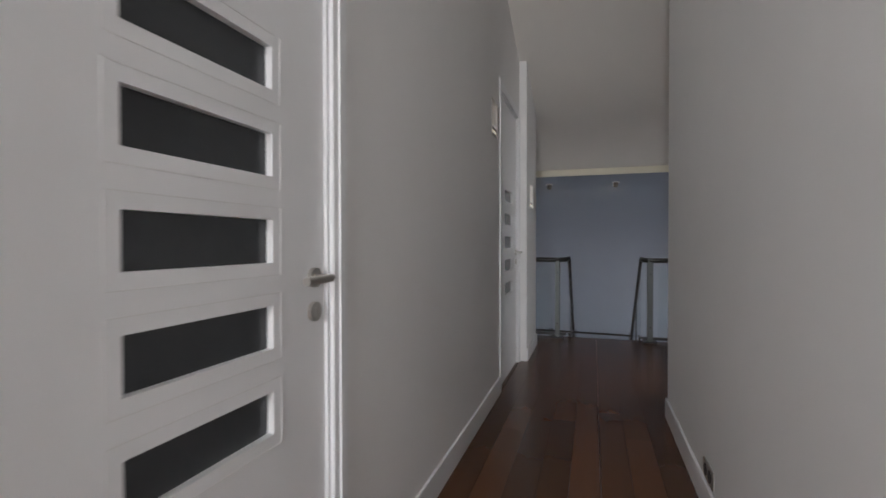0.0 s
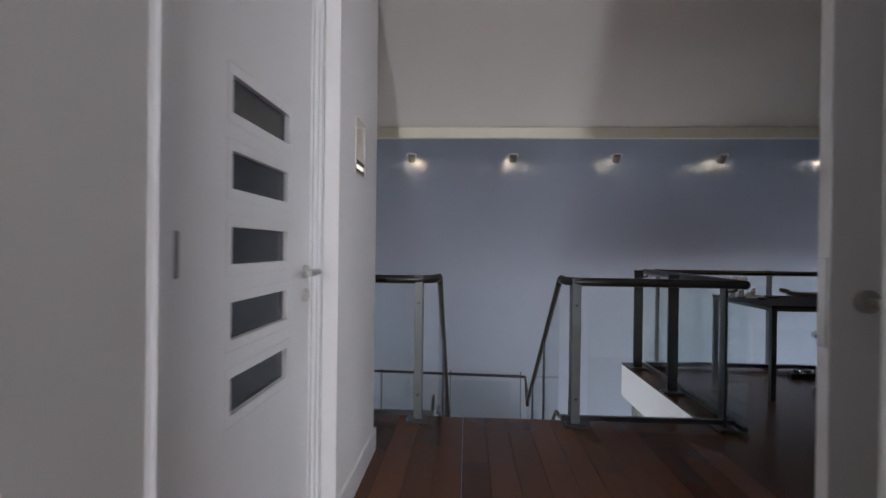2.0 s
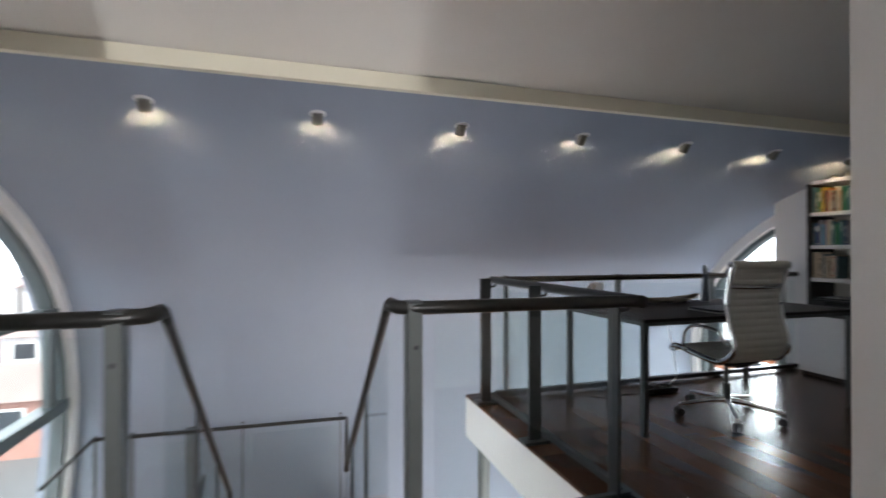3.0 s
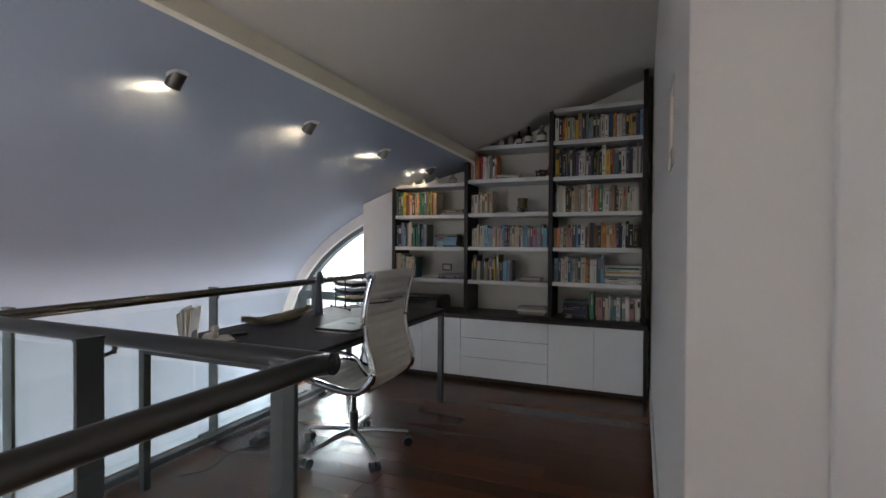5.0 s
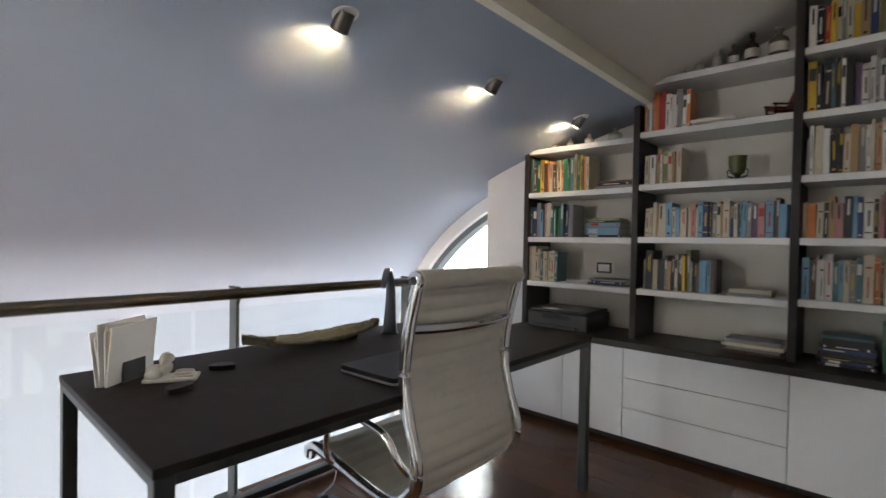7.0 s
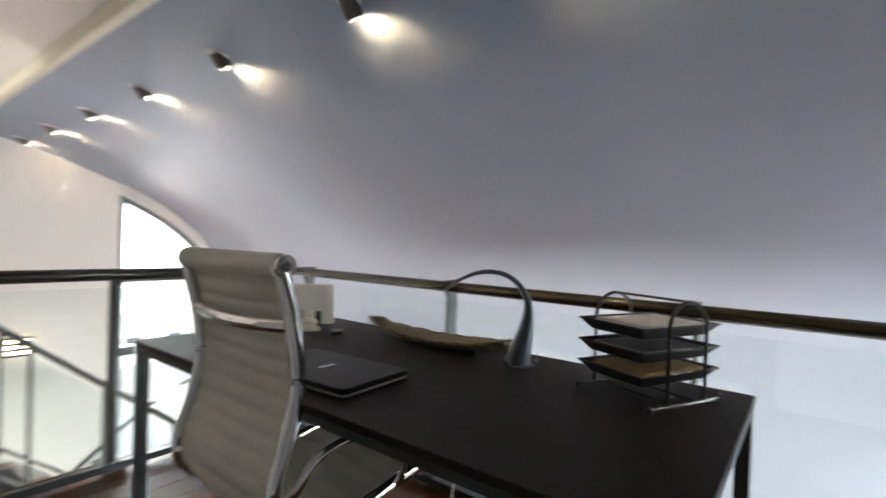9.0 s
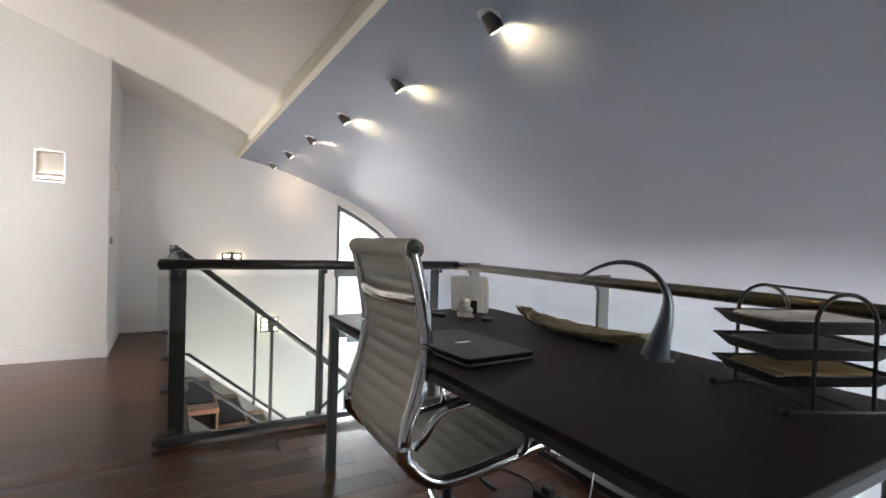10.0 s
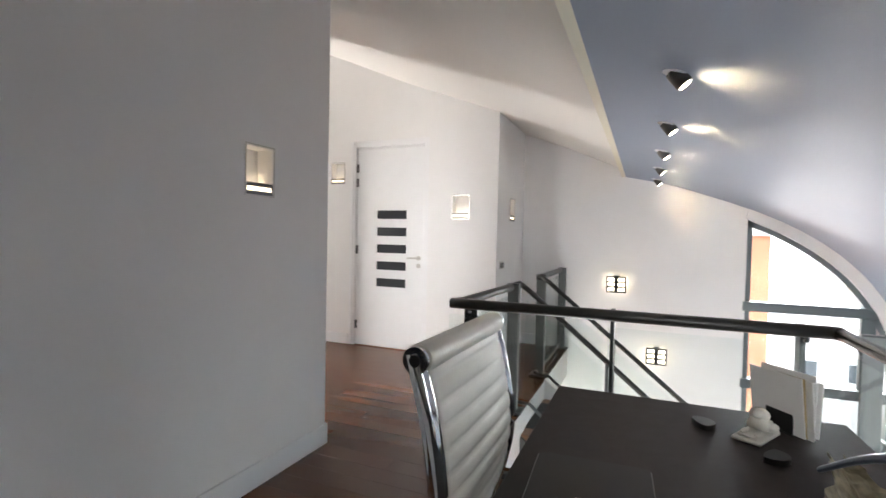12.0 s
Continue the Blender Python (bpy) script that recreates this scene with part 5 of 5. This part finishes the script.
# two dark half-round coasters
for x, y, r in ((2.955, 7.36, 20), (3.137, 7.515, -30)):
    bm = bmesh.new()
    ends = []
    for z in (0, 0.016):
        ends.append([bm.verts.new((0.042 * math.cos(a), 0.042 * math.sin(a) * (1 if a < math.pi else 0.35), z)) for a in [i * math.tau / 24 for i in range(24)]])
    bm.faces.new(ends[0][::-1])
    bm.faces.new(ends[1])
    for k in range(24):
        bm.faces.new((ends[0][k], ends[0][(k + 1) % 24], ends[1][(k + 1) % 24], ends[1][k]))
    co = mesh_object("dark_stone", bm, BLACKPLASTIC)
    co.matrix_basis = pose(x, y, DZ, 0, 0, r)
    tagged(co, "small dark half-round object on the desk", "desk ornament", "half-round pieces")

# long leaf-shaped dish
lf = thing("leaf_dish", "long dried leaf dish with ragged pale edges", "dish", 3.60, 7.635, DZ, rz=2)
bm = bmesh.new()
rows_ = []
lr = random.Random(8)
for i in range(33):
    s = i / 32
    x = -0.34 + 0.68 * s
    wd = 0.085 * math.sin(math.pi * min(1, max(0.02, s))) ** 0.7 + 0.004
    lift = 0.034 * abs(2 * s - 1) ** 2.2 + (0.012 if s < 0.1 else 0)
    ring = []
    for j in range(7):
        q = j / 3 - 1
        jag = lr.uniform(-0.015, 0.012) if abs(q) > 0.9 else 0
        ring.append((x, q * wd + jag, 0.012 + lift + 0.03 * q * q + lr.uniform(-0.002, 0.002)))
    rows_.append(ring)
top = [[bm.verts.new(p) for p in r] for r in rows_]
bot = [[bm.verts.new((p[0], p[1], max(0.0, p[2] - 0.009))) for p in r] for r in rows_]
for i in range(32):
    for j in range(6):
        bm.faces.new((top[i][j], top[i][j + 1], top[i + 1][j + 1], top[i + 1][j]))
        bm.faces.new((bot[i][j], bot[i + 1][j], bot[i + 1][j + 1], bot[i][j + 1]))
    bm.faces.new((top[i][0], top[i + 1][0], bot[i + 1][0], bot[i][0]))
    bm.faces.new((top[i][6], bot[i][6], bot[i + 1][6], top[i + 1][6]))
part("leaf", bm, BARK, lf)
bm = bmesh.new()
sweep(bm, [(-0.335, 0, 0.056), (-0.19, 0, 0.026), (0, 0, 0.016), (0.19, 0, 0.026), (0.34, 0, 0.048)], 0.004, 6)
part("midrib", bm, BARK, lf)
part("support", B(0.10, 0.20, -0.02, 0.02, 0, 0.02, bevel=0.005), BLACKPLASTIC, lf, "dark support block")

# power strip and cables under the desk
ps = thing("power_strip", "black power strip with plugs on the floor", "power strip", 3.55, 7.66, 0)
part("body", B(-0.17, 0.17, -0.03, 0.03, 0, 0.038, bevel=0.006), BLACKPLASTIC, ps)
for x in (-0.1, 0.0, 0.09):
    part("plug", B(x - 0.025, x + 0.025, -0.022, 0.022, 0.038, 0.07, bevel=0.006), BLACKPLASTIC, ps)
part("cable", sweep(bmesh.new(), smooth_curve([(0.09, 0, 0.065), (0.15, -0.02, 0.15), (0.14, 0.02, 0.4), (0.10, 0.03, 0.6), (0.12, 0.03, 0.69)], 6), 0.003, 6), PAPER, ps, "white hanging cable")
part("cable", sweep(bmesh.new(), smooth_curve([(-0.17, 0, 0.01), (-0.3, 0.05, 0.004), (-0.5, 0.0, 0.004), (-0.62, 0.08, 0.004)], 6), 0.004, 6), BLACKPLASTIC, ps)

# ---- office chair ----
def office_chair(x, y, rz):
    c = thing("office_chair", "cream ribbed leather office chair with polished aluminium frame", "office chair", x, y, 0, rz)
    side_line = smooth_curve([(0, 0.27, 0.43), (0, 0.26, 0.468), (0, 0.20, 0.478), (0, 0.05, 0.455), (0, -0.10, 0.435), (0, -0.185, 0.442), (0, -0.255, 0.50), (0, -0.268, 0.585),
                              (0, -0.232, 0.70), (0, -0.212, 0.82), (0, -0.232, 0.97), (0, -0.268, 1.105)], 8)
    split = min(range(len(side_line)), key=lambda i: (side_line[i] - Vector((0, -0.215, 0.47))).length)

    def sling(i0, i1, ribs):
        bm = bmesh.new()
        pts = side_line[i0:i1 + 1]
        length = [0]
        for a, b in zip(pts, pts[1:]):
            length.append(length[-1] + (b - a).length)
        total, n, f, bk = length[-1], ribs * 6, [], []
        for k in range(n + 1):
            d = total * k / n
            j = max(i for i in range(len(length)) if length[i] <= d + 1e-9)
            j = min(j, len(pts) - 2)
            u = (d - length[j]) / max(1e-6, length[j + 1] - length[j])
            p = pts[j].lerp(pts[j + 1], u)
            t = (pts[j + 1] - pts[j]).normalized()
            nrm = Vector((1, 0, 0)).cross(t).normalized()
            puff = 0.006 + 0.010 * abs(math.sin(math.pi * k / 6)) ** 0.6
            f.append([bm.verts.new(Vector((xx, p.y, p.z)) + nrm * (puff if abs(xx) < 0.20 else puff * 0.5)) for xx in (-0.223, -0.202, -0.1, 0, 0.1, 0.202, 0.223)])
            bk.append([bm.verts.new(Vector((xx, p.y, p.z)) - nrm * (puff * 0.8 if abs(xx) < 0.20 else puff * 0.4)) for xx in (-0.223, -0.202, -0.1, 0, 0.1, 0.202, 0.223)])
        for k in range(n):
            for j in range(6):
                bm.faces.new((f[k][j], f[k][j + 1], f[k + 1][j + 1], f[k + 1][j]))
                bm.faces.new((bk[k][j], bk[k + 1][j], bk[k + 1][j + 1], bk[k][j + 1]))
            bm.faces.new((f[k][0], f[k + 1][0], bk[k + 1][0], bk[k][0]))
            bm.faces.new((f[k][6], bk[k][6], bk[k + 1][6], f[k + 1][6]))
        for k in (0, n):
            for j in range(6):
                bm.faces.new((f[k][j], bk[k][j], bk[k][j + 1], f[k][j + 1]))
        return bm

    part("seat", sling(2, split, 9), LEATHER, c, "ribbed cream leather seat", smooth=True)
    part("backrest", sling(split, len(side_line) - 2, 14), LEATHER, c, "ribbed cream leather backrest", smooth=True)
    top, front = side_line[-1], side_line[2]
    hr = part("headroll", rod(bmesh.new(), (-0.234, top.y, top.z - 0.012), (0.234, top.y, top.z - 0.012), 0.030, 20), LEATHER, c, "rolled leather top edge", smooth=False)
    autosmooth(hr)
    autosmooth(part("frontroll", rod(bmesh.new(), (-0.235, 0.262, 0.455), (0.235, 0.262, 0.455), 0.024, 18), LEATHER, c, "rolled leather front edge"))
    for sx in (-1, 1):
        bm = bmesh.new()
        sweep(bm, [Vector((sx * 0.235, p.y - (0.008 if p.z > 0.5 else 0), p.z)) for p in side_line[1:]], 0.016, 10, flat=1.3)
        for p in (top - Vector((0, 0, 0.012)), Vector((0, 0.262, 0.455))):
            rod(bm, (sx * 0.232, p.y, p.z), (sx * 0.248, p.y, p.z), 0.027, 18)
        autosmooth(part("side_rail", bm, CHROME, c, "polished aluminium side rail"), 50)
        part("rail_cap", rod(bmesh.new(), (sx * 0.248, top.y, top.z - 0.012), (sx * 0.251, top.y, top.z - 0.012), 0.012, 14), BLACKPLASTIC, c)
        arm = smooth_curve([(sx * 0.232, 0.10, 0.46), (sx * 0.262, 0.12, 0.50), (sx * 0.272, 0.10, 0.60), (sx * 0.274, 0.03, 0.655), (sx * 0.274, -0.10, 0.665), (sx * 0.272, -0.19, 0.645), (sx * 0.262, -0.225, 0.59), (sx * 0.232, -0.24, 0.545)], 5)
        autosmooth(part("armrest", sweep(bmesh.new(), arm, 0.011, 10), CHROME, c, "polished looped armrest"), 60)
    # spreaders: a bowed band behind the back, two under the seat
    p = Vector((0, -0.232, 0.955))
    band = [(xx, p.y - 0.028 * (1 - (xx / 0.24) ** 2) - 0.012, p.z - 0.008 * (1 - (xx / 0.24) ** 2)) for xx in [-0.234 + 0.468 * i / 14 for i in range(15)]]
    autosmooth(part("back_spreader", sweep(bmesh.new(), band, 0.007, 8, flat=2.2), CHROME, c, "polished bowed cross band"), 60)
    bm = bmesh.new()
    for yy, zz in ((0.11, 0.44), (-0.12, 0.42)):
        sweep(bm, [(-0.234, yy, zz + 0.015), (-0.12, yy, zz - 0.022), (0.12, yy, zz - 0.022), (0.234, yy, zz + 0.015)], 0.011, 8)
    box(bm, -0.055, 0.055, -0.14, 0.13, 0.375, 0.40, bevel=0.006)
    part("seat_spreader", bm, BLACKPLASTIC, c, "black tilt mechanism")
    bm = sweep(bmesh.new(), [(0.05, 0.03, 0.39), (0.2, 0.02, 0.375), (0.25, 0.02, 0.38)], 0.006, 8)
    part("lever", bm, BLACKPLASTIC, c)
    bm = rod(bmesh.new(), (0, 0, 0.09), (0, 0, 0.24), 0.027, 18)
    rod(bm, (0, 0, 0.24), (0, 0, 0.38), 0.016, 14)
    autosmooth(part("column", bm, BLACKPLASTIC, c))
    for k in range(5):
        a = math.radians(18 + 72 * k)
        d = Vector((math.cos(a), math.sin(a), 0))
        bm = sweep(bmesh.new(), [d * 0.015 + Vector((0, 0, 0.118)), d * 0.12 + Vector((0, 0, 0.115)), d * 0.335 + Vector((0, 0, 0.082))], [0.021, 0.017, 0.012], 10)
        leg = autosmooth(part("star_leg", bm, CHROME, c, "polished aluminium star leg"), 60)
        e = d * 0.335
        side = Vector((-d.y, d.x, 0))
        for s in (-1, 1):
            q = e + side * (0.017 * s)
            part("caster_wheel", rod(bmesh.new(), q - side * 0.009 + Vector((0, 0, 0.028)), q + side * 0.009 + Vector((0, 0, 0.028)), 0.028, 18), BLACKPLASTIC, leg, "black caster wheel")
        part("caster_stem", rod(bmesh.new(), e + Vector((0, 0, 0.03)), e + Vector((0, 0, 0.085)), 0.009, 10), CHROME, leg)
    return c


office_chair(3.6, 7.058, -1)
